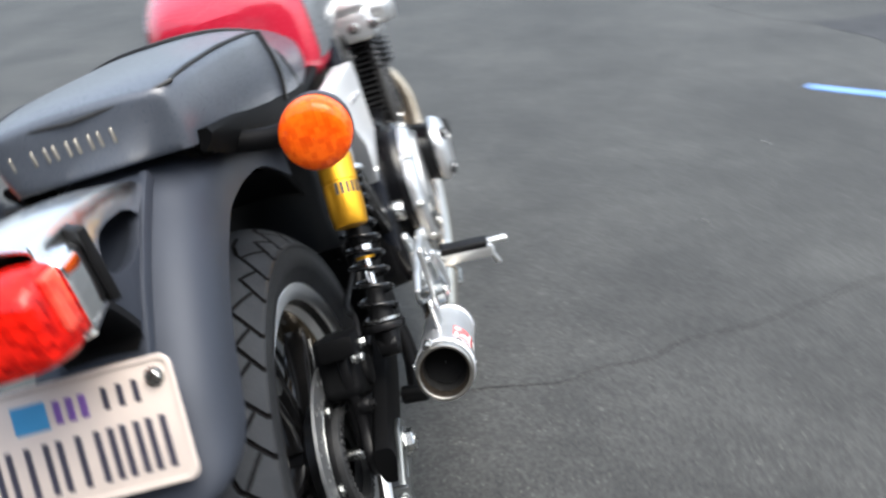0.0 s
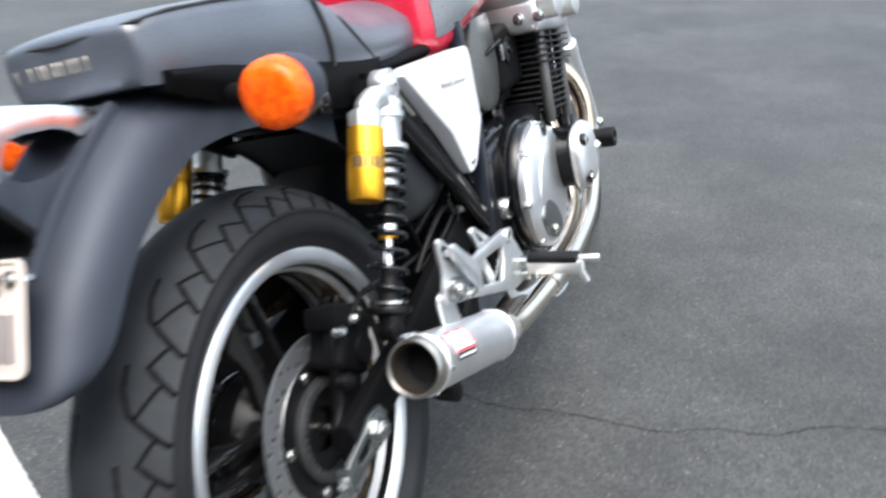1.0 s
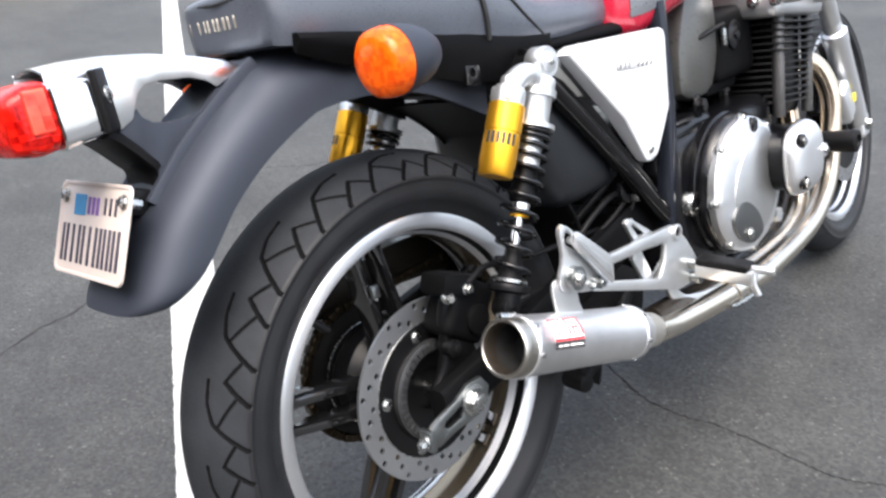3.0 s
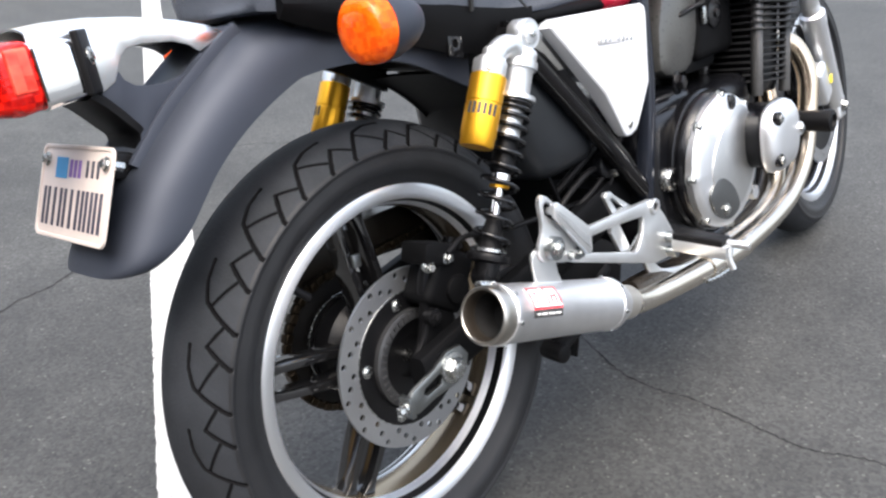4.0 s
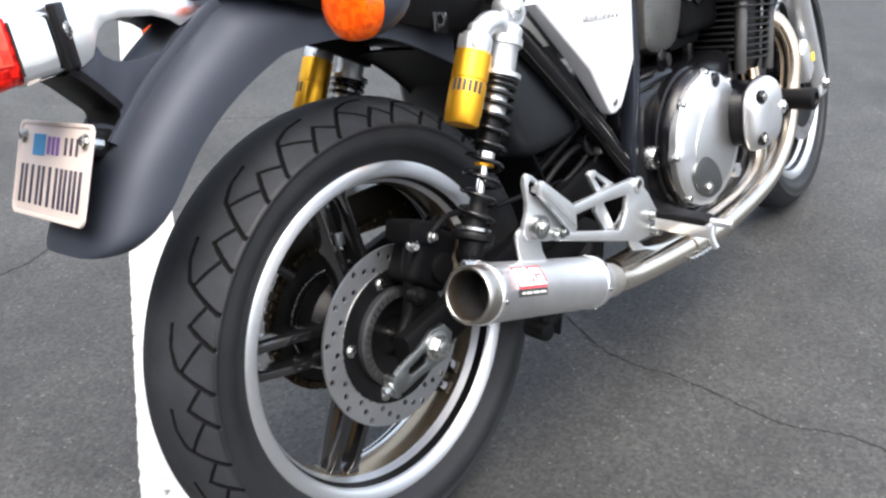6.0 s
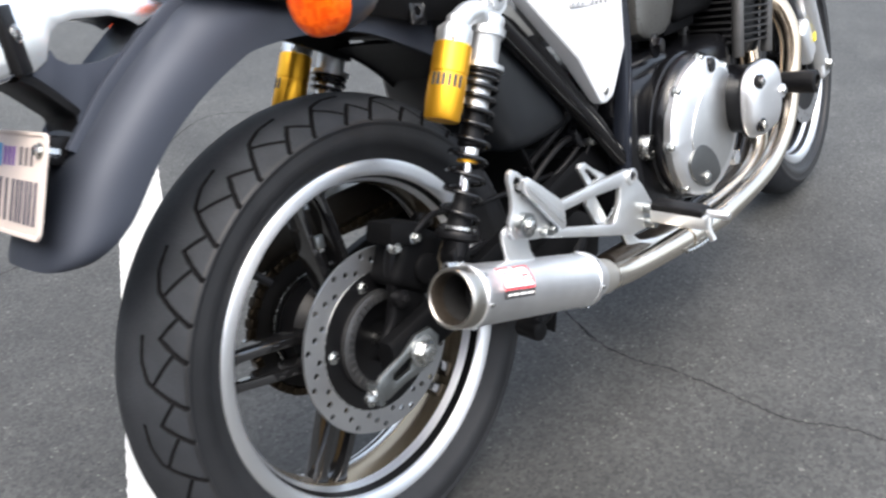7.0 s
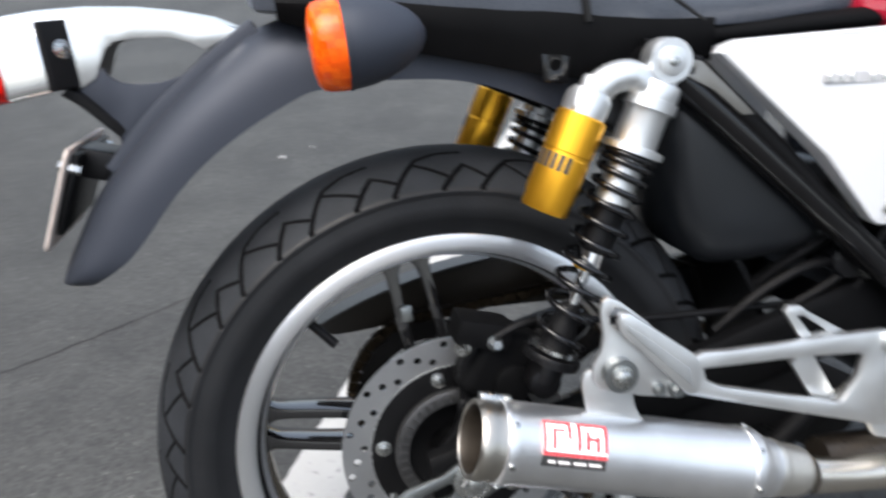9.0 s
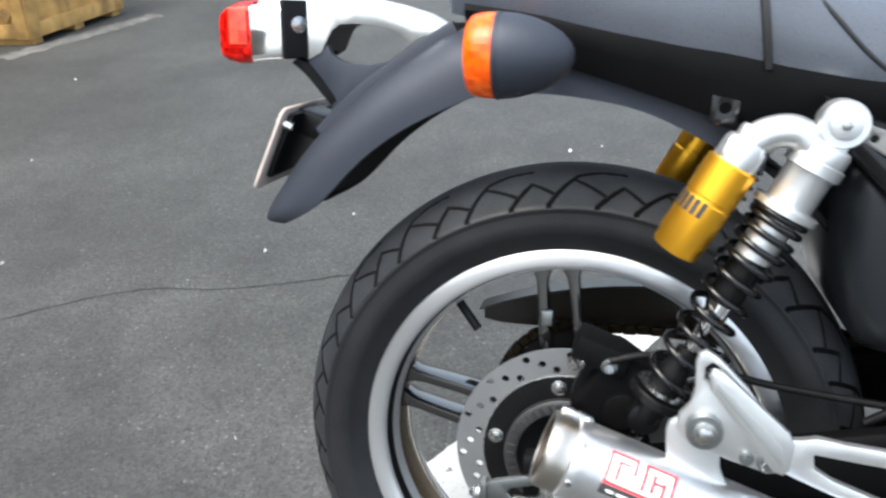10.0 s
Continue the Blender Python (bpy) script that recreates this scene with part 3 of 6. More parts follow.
def tyre_mesh(cx, cy, cz, outer, half, bead_r, segs, pitch, grooved=True):
    """A tyre whose tread grooves are cut into its surface."""
    # cross-section from left bead over the crown to right bead
    crown = []
    m = 160 if grooved else 40
    for i in range(m + 1):
        u = -1 + 2 * i / m
        crown.append((u * half * 0.97, outer - (outer - bead_r) * 0.42 * (abs(u) ** 2.3), u))
    edge_r = crown[-1][1]
    wall = [(half * 1.015, edge_r - 0.0025, 9), (half * 1.018, edge_r - 0.005, 9), (half * 0.995, edge_r - 0.0075, 9), (half * 0.992, edge_r - 0.010, 9), (half * 1.005, edge_r - 0.018, 9), (half * 1.0, edge_r - 0.030, 9), (half * 0.94, bead_r + 0.012, 9), (half * 0.86, bead_r + 0.003, 9), (half * 0.80, bead_r - 0.004, 9), (half * 0.72, bead_r - 0.012, 9)]
    prof = [(-x, r, u) for x, r, u in reversed(wall)] + crown + wall
    circ = 2 * math.pi * outer
    count = round(circ / pitch)
    unit = circ / count
    # grooves of one repeat on one half: along the tread in metres, across as a share of the half-width
    p = unit / 2
    paths = [([(-0.050, 0.40), (-0.024, 0.42), (0.0, 0.53), (0.034, 1.00)], 0.0013, 0.0050),
             ([(p, 0.67), (p + 0.028, 1.00)], 0.0013, 0.0050),
             ([(p, 0.67), (0.022, 0.86)], 0.0006, 0.0022),
             ([(unit + 0.005, 0.60), (p + 0.015, 0.86)], 0.0006, 0.0022)]
    segs_list = []
    for side in (1, -1):
        off = 0 if side > 0 else unit / 2
        for path, wide, deep in paths:
            for (s0, w0), (s1, w1) in zip(path, path[1:]):
                segs_list.append((s0 + off, side * w0 * half, s1 + off, side * w1 * half, wide, deep))
    S = (np.arange(segs) + 0.5) / segs * circ
    U = np.array([x for x, r, u in prof])
    depth = np.zeros((segs, len(prof)))
    if grooved:
        ss, ww = np.meshgrid(S, U, indexing="ij")
        a = np.mod(ss, unit)
        for s0, w0, s1, w1, wide, deep in segs_list:
            for shift in (-unit, 0, unit):
                px, py, dx, dy = a - s0 - shift, ww - w0, s1 - s0, w1 - w0
                t = np.clip((px * dx + py * dy) / (dx * dx + dy * dy), 0, 1)
                gap = np.hypot(px - t * dx, py - t * dy)
                depth = np.maximum(depth, np.clip((wide + 0.0007 - gap) / 0.0007, 0, 1) * deep)
        depth[:, [i for i, q in enumerate(prof) if q[2] == 9]] = 0
    ang = np.arange(segs) / segs * 2 * math.pi
    R = np.array([r for x, r, u in prof])[None, :] - depth
    X = np.repeat(U[None, :], segs, 0) + cx
    Y = cy + R * np.cos(ang)[:, None]
    Z = cz + R * np.sin(ang)[:, None]
    co = np.stack([X, Y, Z], -1).reshape(-1, 3)
    n = len(prof)
    i, k = np.meshgrid(np.arange(segs), np.arange(n - 1), indexing="ij")
    j = (i + 1) % segs
    quads = np.stack([i * n + k, j * n + k, j * n + k + 1, i * n + k + 1], -1).reshape(-1, 4)
    me = bpy.data.meshes.new("tyre")
    me.from_pydata(co.tolist(), [], quads.tolist())
    me.shade_smooth()
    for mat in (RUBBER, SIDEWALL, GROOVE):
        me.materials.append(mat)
    flank = np.array([q[2] == 9 for q in prof])
    kind = (flank[k] | flank[k + 1]).astype(np.int32)
    if grooved:
        # groove faces take the darker rubber that paints their shade
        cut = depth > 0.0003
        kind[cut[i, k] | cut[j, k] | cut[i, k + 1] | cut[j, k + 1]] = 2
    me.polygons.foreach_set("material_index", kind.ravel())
    return me


def tyre(parent, *args, **kw):
    ob = new("tyre", tyre_mesh(*args, **kw))
    ob.parent = parent
    ob["label"] = "black road tyre with zigzag tread grooves"
    return ob


def rim(name, parent, c, half, label):
    """A cast rim: bright machined lips on both edges."""
    lip = [(0.2350, half - 0.006), (0.2462, half - 0.0045), (0.2476, half - 0.0018), (0.2472, half + 0.0014), (0.2456, half + 0.0030), (0.2436, half + 0.0034), (0.2424, half + 0.0028), (0.2418, half + 0.0004), (0.2411, half + 0.0003), (0.2404, half + 0.0022),
           (0.2390, half + 0.0028), (0.2330, half + 0.0026), (0.2270, half + 0.0016), (0.2222, half - 0.0004), (0.2198, half - 0.0026), (0.2186, half - 0.0058)]
    back = [(0.2240, half - 0.0085)]
    bm, cone, band = bmesh.new(), bmesh.new(), bmesh.new()
    for s in (1, -1):
        lathe([(r, s * h) for r, h in lip + back], c, (1, 0, 0), 128, bm, closed=True)
        lathe([(r, s * h) for r, h in ((0.2187, half - 0.0066), (0.2148, half - 0.0185), (0.2190, half - 0.0200), (0.2240, half - 0.0075))], c, (1, 0, 0), 128, cone, closed=True)
        lathe([(r, s * h) for r, h in ((0.2152, half - 0.0180), (0.2144, half - 0.0175), (0.2098, half - 0.0285), (0.2104, half - 0.0300), (0.2150, half - 0.0300), (0.2190, half - 0.0195))], c, (1, 0, 0), 128, band, closed=True)
    thing = part(name, bm, POLISHED, parent, label, 50)
    part("rim_cone", cone, BLACK_SATIN, thing, "black painted slope of the rim")
    part("rim_band", band, POLISHED, thing, "bright inner band of the rim")
    return thing


def spoke_pair(c, angle, gap, inner, outer, bm=None):
    """Two slim tapered arms that run side by side from hub to rim, with a fillet at each foot."""
    bm = bm or bmesh.new()
    c = Vector(c)
    out = V(0, math.cos(angle), math.sin(angle))
    across = V(0, -math.sin(angle), math.cos(angle))
    for s in (-1, 1):
        rings = []
        for i in range(13):
            t = i / 12
            r = inner + (outer - inner) * t
            wide = 0.0065 + 0.0075 * max(0, 1 - t * 5) + 0.0075 * max(0, (t - 0.86) / 0.14) ** 2
            deep = 0.021 - 0.005 * t
            mid = c + out * r + across * s * (gap / 2 + 0.003 * math.sin(math.pi * t)) + V(0.002 + 0.006 * (1 - t), 0, 0)
            ring = []
            for a in range(12):
                th = 2 * math.pi * a / 12
                ca, sa = math.cos(th), math.sin(th)
                ring.append(mid + across * wide * math.copysign(abs(ca) ** 0.35, ca) + V(1, 0, 0) * deep * math.copysign(abs(sa) ** 0.35, sa))
            rings.append(ring)
        skin(bm, rings)
    return bm


def disc_plate(c, x0, x1, r0, r1, rows=3, count=45):
    """A brake disc drilled through in slanting rows."""
    hole_list = []
    for k in range(count):
        a = 2 * math.pi * (k + 0.2) / count
        r = r0 + (r1 - r0) * (0.24, 0.50, 0.78)[k % rows]
        hole_list.append([(c[1] + r * math.cos(a) + 0.0045 * math.cos(t), c[2] + r * math.sin(a) + 0.0045 * math.sin(t)) for t in np.linspace(0, 2 * math.pi, 9)[:-1]])
    outer = ring2(c[1], c[2], r1, 96)
    inner = ring2(c[1], c[2], r0, 96)
    return plate(outer, x0, x1, [inner, *hole_list], 0)


# rear wheel
REAR = (0, 0, AXLE_Z)
rear_wheel = rim("rear_wheel", bike, REAR, 0.055, "black cast rear wheel with a bright machined lip")
tyre(rear_wheel, 0, 0, AXLE_Z, WHEEL_R, 0.072, 0.246, 1800, 0.103)
part("rim_barrel", lathe([(0.2160, -0.028), (0.2115, -0.0255), (0.2060, -0.008), (0.2060, 0.008), (0.2115, 0.0255), (0.2160, 0.028), (0.2230, 0.020), (0.2230, -0.020)], REAR, (1, 0, 0), 128, closed=True), BRONZE, rear_wheel, "dark bronze rim well")
for k in range(5):
    part("spoke", spoke_pair(REAR, radians(96 + 72 * k), 0.034, 0.055, 0.210), SPOKE, rear_wheel, "black cast twin spoke")
part("hub", lathe([(0.001, -0.075), (0.062, -0.075), (0.072, -0.068), (0.074, -0.03), (0.058, -0.015), (0.052, 0.0), (0.060, 0.022), (0.082, 0.034), (0.084, 0.046), (0.060, 0.052), (0.030, 0.054), (0.001, 0.054)], REAR, (1, 0, 0), 64), BLACK_SATIN, rear_wheel)
part("brake_disc", disc_plate(REAR, 0.0605, 0.0645, 0.096, 0.128), DISC_STEEL, rear_wheel, "drilled steel brake disc", 30)
part("disc_carrier", lathe([(0.030, 0.054), (0.062, 0.056), (0.090, 0.059), (0.0955, 0.059), (0.0955, 0.066), (0.088, 0.0665), (0.072, 0.066), (0.050, 0.063), (0.030, 0.062)], REAR, (1, 0, 0), 72), BLACK_SATIN, rear_wheel)
part("disc_edge", lathe([(0.0952, 0.0655), (0.0966, 0.0655), (0.0968, 0.0635), (0.0952, 0.0635)], REAR, (1, 0, 0), 96, closed=True), BOLT, rear_wheel, "bright inner edge of the disc")
sensor = bmesh.new()
lathe([(0.056, 0.064), (0.0705, 0.064), (0.0705, 0.074), (0.067, 0.076), (0.056, 0.076)], REAR, (1, 0, 0), 64, sensor, closed=True)
for k in range(40):
    a = 2 * math.pi * k / 40
    block((0.0765, 0.0625 * math.cos(a), AXLE_Z + 0.0625 * math.sin(a)), (0.003, 0.0085, 0.0040), 0, sensor, Matrix.Rotation(a, 4, "X"))
part("sensor_ring", sensor, SENSOR_STEEL, rear_wheel, "toothed dark steel sensor ring")
for k in range(5):
    a = radians(97 + 72 * k)
    part("disc_bolt", hex_bolt((0.066, 0.083 * math.cos(a), AXLE_Z + 0.083 * math.sin(a)), (1, 0, 0), 0.0062, 0.0045), BOLT, rear_wheel, "bright disc bolt")
a = radians(131)
part("valve_stem", drum((0.01, 0.213 * math.cos(a), AXLE_Z + 0.213 * math.sin(a)), (0.022, 0.170 * math.cos(a), AXLE_Z + 0.170 * math.sin(a)), 0.0055, 12), SOFT_RUBBER, rear_wheel)
part("balance_weight", block((0.027, -0.030, AXLE_Z + 0.150), (0.007, 0.013, 0.018), 0.002), ADJUSTER_ALLOY, rear_wheel, "small dull clip on weight")

# chain, sprocket and guard, on the far side of the wheel
sprocket = [(r * math.cos(a), AXLE_Z + r * math.sin(a)) for k in range(40) for a, r in ((2 * math.pi * k / 40, 0.096), (2 * math.pi * (k + 0.3) / 40, 0.103), (2 * math.pi * (k + 0.6) / 40, 0.103), (2 * math.pi * (k + 0.85) / 40, 0.096))]
part("sprocket", plate(sprocket, -0.088, -0.082, [ring2(0, AXLE_Z, 0.055, 40)], 0), BRASS, bike, "toothed rear sprocket")
part("sprocket_carrier", lathe([(0.001, -0.080), (0.066, -0.080), (0.074, -0.076), (0.076, -0.070), (0.074, -0.060), (0.001, -0.060)], REAR, (1, 0, 0), 64), BLACK_GLOSS, bike, "gloss black sprocket carrier")
part("carrier_edge", lathe([(0.0740, -0.0745), (0.0768, -0.0725), (0.0768, -0.0700), (0.0740, -0.0690)], REAR, (1, 0, 0), 64, closed=True), BOLT, bike, "thin bright edge of the sprocket carrier")
chain = bmesh.new()
path = [V(-0.085, 0.104 * math.cos(a), AXLE_Z + 0.104 * math.sin(a)) for a in np.linspace(radians(80), radians(280), 26)]
path += [V(-0.085, 0.02 + 0.50 * t, 0.222 + 0.16 * t) for t in np.linspace(0.02, 1, 30)][1:]
path += [V(-0.085, 0.55 + 0.03 * math.cos(a), 0.40 + 0.035 * math.sin(a)) for a in np.linspace(-1.2, 1.4, 6)]
path += [V(-0.085, 0.52 - 0.50 * t, 0.442 - 0.014 * t) for t in np.linspace(0, 1, 30)]
for i in range(len(path) - 1):
    d = path[i + 1] - path[i]
    if d.length > 1e-4:
        block((path[i] + path[i + 1]) / 2, (0.016 if i % 2 else 0.010, d.length * 1.05, 0.013), 0.002, chain, Matrix.Rotation(math.atan2(d.z, d.y), 4, "X"), 1)
part("chain", chain, CHAIN_GOLD, bike, "oiled drive chain with gold plates")
guard = []
for i in range(25):
    t = i / 24
    y, z = -0.128 + 0.50 * t, 0.415 + 0.075 * math.sin(math.pi * min(1, 0.08 + t * 0.9)) ** 0.7 - 0.005 * t
    h = 0.010 + 0.068 * math.sin(math.pi * min(1, 0.012 + 0.8 * t)) ** 0.5
    guard.append([V(-0.075, y, z), V(-0.072, y, z + 0.003), V(-0.106, y, z + 0.004), V(-0.112, y, z - 0.002), V(-0.113, y, z - h), V(-0.110, y, z - h), V(-0.108, y, z - 0.004), V(-0.078, y, z - 0.001)])
part("chain_guard", skin(bmesh.new(), guard), GUARD, bike, "glossy brown black chain guard")

# swingarm, axle, adjusters, caliper
arm = bmesh.new()
for s in (-1, 1):
    rings = []
    for t in np.linspace(0, 1, 16):
        y, z = 0.56 - 0.60 * t, 0.415 - 0.09 * t
        x = s * (0.085 + 0.035 * min(1, t * 1.6))
        h, w = 0.042 - 0.014 * t, 0.014
        rings.append([V(x + w * math.copysign(abs(math.cos(a)) ** 0.5, math.cos(a)), y, z + h * math.copysign(abs(math.sin(a)) ** 0.5, math.sin(a))) for a in np.linspace(0, 2 * math.pi, 17)[:-1]])
    skin(arm, rings)
drum((-0.10, 0.55, 0.415), (0.10, 0.55, 0.415), 0.03, 28, 0.1, arm)
block((0, 0.47, 0.405), (0.19, 0.045, 0.05), 0.008, arm)
part("swingarm", arm, DEEP_BLACK, bike, "matt black swingarm")
for s in (-1, 1):
    out = [(0.034, 0.330), (0.022, 0.348), (-0.004, 0.349), (-0.030, 0.336), (-0.070, 0.326), (-0.084, 0.318), (-0.084, 0.296), (-0.070, 0.292), (-0.036, 0.298), (0.006, 0.299), (0.026, 0.308)]
    hole = [(-0.018, 0.322), (-0.024, 0.326), (-0.052, 0.319), (-0.056, 0.313), (-0.050, 0.308), (-0.024, 0.311)]
    part("chain_adjuster", plate(out, s * 0.134, s * 0.142, [hole], 0.0015), ADJUSTER_ALLOY, bike, "slotted alloy chain adjuster plate")
    part("adjuster_end", block((s * 0.136, -0.082, 0.307), (0.020, 0.008, 0.030), 0.002), ADJUSTER_ALLOY, bike)
    part("adjuster_bolt", hex_bolt((s * 0.136, -0.086, 0.307), (0, -1, 0), 0.006, 0.012), BOLT, bike)
axle = drum((-0.15, 0, AXLE_Z), (0.157, 0, AXLE_Z), 0.0085, 20)
drum((0.142, 0, AXLE_Z), (0.145, 0, AXLE_Z), 0.021, 28, 0.1, axle)
lathe([(0.0005, 0), (0.0155, 0), (0.0155, 0.009), (0.013, 0.011), (0.0005, 0.011)], (0.145, 0, AXLE_Z), (1, 0, 0), 6, axle)
part("axle", axle, BOLT, bike, "steel axle with a large hexagonal nut", 25)
cal = block((0.088, 0.055, 0.425), (0.055, 0.075, 0.085), 0.014, turn=Matrix.Rotation(radians(-35), 4, "X"), segments=3)
block((0.100, 0.036, 0.470), (0.050, 0.06, 0.030), 0.008, cal, Matrix.Rotation(radians(-20), 4, "X"))
drum((0.070, 0.060, 0.410), (0.122, 0.060, 0.410), 0.021, 20, 0.2, cal)
block((0.096, 0.03, 0.375), (0.024, 0.05, 0.11), 0.008, cal, Matrix.Rotation(radians(-25), 4, "X"))
carrier = plate(smooth2([(0.052, 0.470), (0.082, 0.446), (0.076, 0.400), (0.050, 0.372), (0.036, 0.338), (0.030, 0.304), (0.000, 0.292), (-0.030, 0.306), (-0.030, 0.338), (-0.008, 0.362), (0.004, 0.392), (0.008, 0.430), (0.026, 0.462)], 5), 0.092, 0.106, (), 0.004)
drum((0.100, 0.012, 0.388), (0.116, 0.012, 0.388), 0.012, 18, 0.2, carrier)
part("caliper_carrier", carrier, BLACK_SATIN, bike, "satin black caliper carrier round the axle")
part("carrier_bolt", hex_bolt((0.116, 0.012, 0.388), (1, 0, 0), 0.006, 0.006), SOFT_RUBBER, bike)
caliper = part("rear_caliper", cal, DEEP_BLACK, bike, "black rear brake caliper")
part("banjo_bolt", hex_bolt((0.122, 0.045, 0.462), (1, 0, 0), 0.006, 0.010), BOLT, caliper)
part("caliper_bolt", hex_bolt((0.118, 0.012, 0.462), (1, -0.3, 0), 0.006, 0.014), BOLT, caliper)
part("brake_hose", tube([(0.125, 0.045, 0.468), (0.120, 0.085, 0.476), (0.100, 0.140, 0.460), (0.088, 0.220, 0.440), (0.082, 0.400, 0.420)], 0.0042, 10), SOFT_RUBBER, bike)


def shock(side):
    """A twin-tube shock with its gold reservoir: body, coil, eyes, bridge."""
    x = 0.152 * side
    top, low = V(x, 0.233, 0.718), V(x, 0.082, 0.425)
    ax = (low - top).normalized()

    def along(d):
        return top + ax * d
    body = drum(along(0.020), along(0.048), 0.0235, 32, 0.2)
    lathe([(0.0235, 0.046), (0.0215, 0.052), (0.0215, 0.082), (0.0305, 0.084), (0.0305, 0.090), (0.0175, 0.092), (0.0175, 0.140), (0.0005, 0.141)], top, ax, 36, body)
    thing = part("shock_absorber", body, ANODISED, bike, "clear anodised shock with a black coil spring")
    eye = lathe([(0.009, -0.013), (0.0200, -0.013), (0.0212, -0.011), (0.0212, 0.011), (0.0200, 0.013), (0.009, 0.013)], top, (1, 0, 0), 32, closed=True)
    block(along(0.016), (0.022, 0.030, 0.026), 0.004, eye, Matrix.Rotation(math.atan2(ax.z, ax.y) + math.pi / 2, 4, "X"))
    part("top_eye", eye, ANODISED, thing)
    part("eye_cap", drum(top + V(side * 0.011, 0, 0), top + V(side * 0.0165, 0, 0), 0.0135, 28, 0.3), ANODISED, thing)
    part("eye_bolt", hex_bolt(top + V(side * 0.0165, 0, 0), (side, 0, 0), 0.0048, 0.003, False), BOLT, thing)
    res_top, res_low = V(0.158 * side, 0.1455, 0.681), V(0.158 * side, 0.0985, 0.598)
    ra = (res_low - res_top).normalized()
    part("reservoir", lathe([(0.0005, 0), (0.0215, 0), (0.0238, 0.002), (0.0238, 0.036), (0.0230, 0.037), (0.0230, 0.040), (0.0238, 0.041), (0.0238, 0.080), (0.0228, 0.083), (0.0228, 0.092), (0.021, 0.095), (0.0005, 0.095)], res_top, ra, 40), GOLD, thing, "gold anodised gas reservoir")
    cap = lathe([(0.0005, -0.036), (0.012, -0.036), (0.0140, -0.033), (0.0140, -0.024), (0.0180, -0.023), (0.0205, -0.018), (0.0205, 0.001), (0.0005, 0.001)], res_top, ra, 32)
    part("reservoir_cap", cap, ANODISED, thing)
    bridge = tube([(0.156 * side, 0.148, 0.690), (0.157 * side, 0.172, 0.708), (0.156 * side, 0.197, 0.709), (x, 0.214, 0.688)], [0.0165, 0.0150, 0.0150, 0.0180], 18, 8)
    block((0.157 * side, 0.150, 0.690), (0.034, 0.036, 0.022), 0.006, bridge, Matrix.Rotation(math.atan2(ra.z, ra.y) + math.pi / 2, 4, "X"), 3)
    lathe([(0.0215, 0.036), (0.0262, 0.037), (0.0262, 0.047), (0.0215, 0.048)], top, ax, 32, bridge)
    part("bridge", bridge, ANODISED, thing)
    coil = []
    turns, d0, d1 = 11.0, 0.093, 0.300
    u = ax.cross(V(1, 0, 0)).normalized()
    for i in range(int(turns * 18) + 1):
        t = i / (turns * 18)
        th = 2 * math.pi * turns * t
        coil.append(along(d0 + (d1 - d0) * t ** 1.45) + 0.0245 * (math.cos(th) * u + math.sin(th) * V(1, 0, 0)))
    part("spring", tube(coil, 0.0034, 10, smooth_path=False), BLACK_GLOSS, thing, "black coil spring")
    rod = lathe([(0.0005, 0.185), (0.0130, 0.186), (0.0130, 0.206), (0.0062, 0.208), (0.0062, 0.292), (0.0005, 0.292)], top, ax, 28)
    part("damper_sleeve", lathe([(0.0005, 0.138), (0.0165, 0.139), (0.0165, 0.188), (0.012, 0.192), (0.0005, 0.192)], top, ax, 28), BLACK_SATIN, thing)
    part("damper_rod", rod, CHROME, thing, "bright damper rod")
    part("bump_rubber", lathe([(0.0062, 0.246), (0.0105, 0.248), (0.0125, 0.262), (0.0170, 0.288), (0.0170, 0.300), (0.0062, 0.300)], top, ax, 24), SOFT_RUBBER, thing, "black rubber bump stop")
    part("bump_collar", lathe([(0.0005, 0.206), (0.0135, 0.2065), (0.0135, 0.2100), (0.0005, 0.2105)], top, ax, 24), GOLD, thing)
    seatc = lathe([(0.0085, 0.300), (0.029, 0.300), (0.030, 0.303), (0.029, 0.309), (0.018, 0.312), (0.016, 0.330), (0.0005, 0.331)], top, ax, 32)
    drum(low + V(-0.013, 0, 0), low + V(0.013, 0, 0), 0.016, 24, 0.1, seatc)
    part("bottom_eye", seatc, BLACK_SATIN, thing)
    part("spring_clip", lathe([(0.0125, 0.292), (0.024, 0.293), (0.024, 0.297), (0.0125, 0.298)], top, ax, 28, closed=True), BOLT, thing, "bright spring clip")
    # print on the reservoir: dark bars of the maker's lettering
    mid = (res_top + res_low) / 2
    out = V(side * 0.55, -0.83, -0.05).normalized()
    out = (out - ra * out.dot(ra)).normalized()
    across = ra.cross(out)
    bars = bmesh.new()
    for k in range(6):
        th = radians(-44 + 17 * k)
        d = out * math.cos(th) + across * math.sin(th)
        tn = across * math.cos(th) - out * math.sin(th)
        c = mid + d * 0.0240
        w, h = 0.0022, 0.0075
        q = [c - tn * w - ra * h, c + tn * w - ra * h, c + tn * w + ra * h, c - tn * w + ra * h]
        vs = [bars.verts.new(p) for p in q] + [bars.verts.new(p - d * 0.002) for p in q]
        bars.faces.new(vs[:4])
        for e in range(4):
            bars.faces.new((vs[e], vs[(e + 1) % 4], vs[4 + (e + 1) % 4], vs[4 + e]))
    part("print", bars, BLACK_PRINT, thing, "dark printed bars")
    return thing


shock(1)
shock(-1)


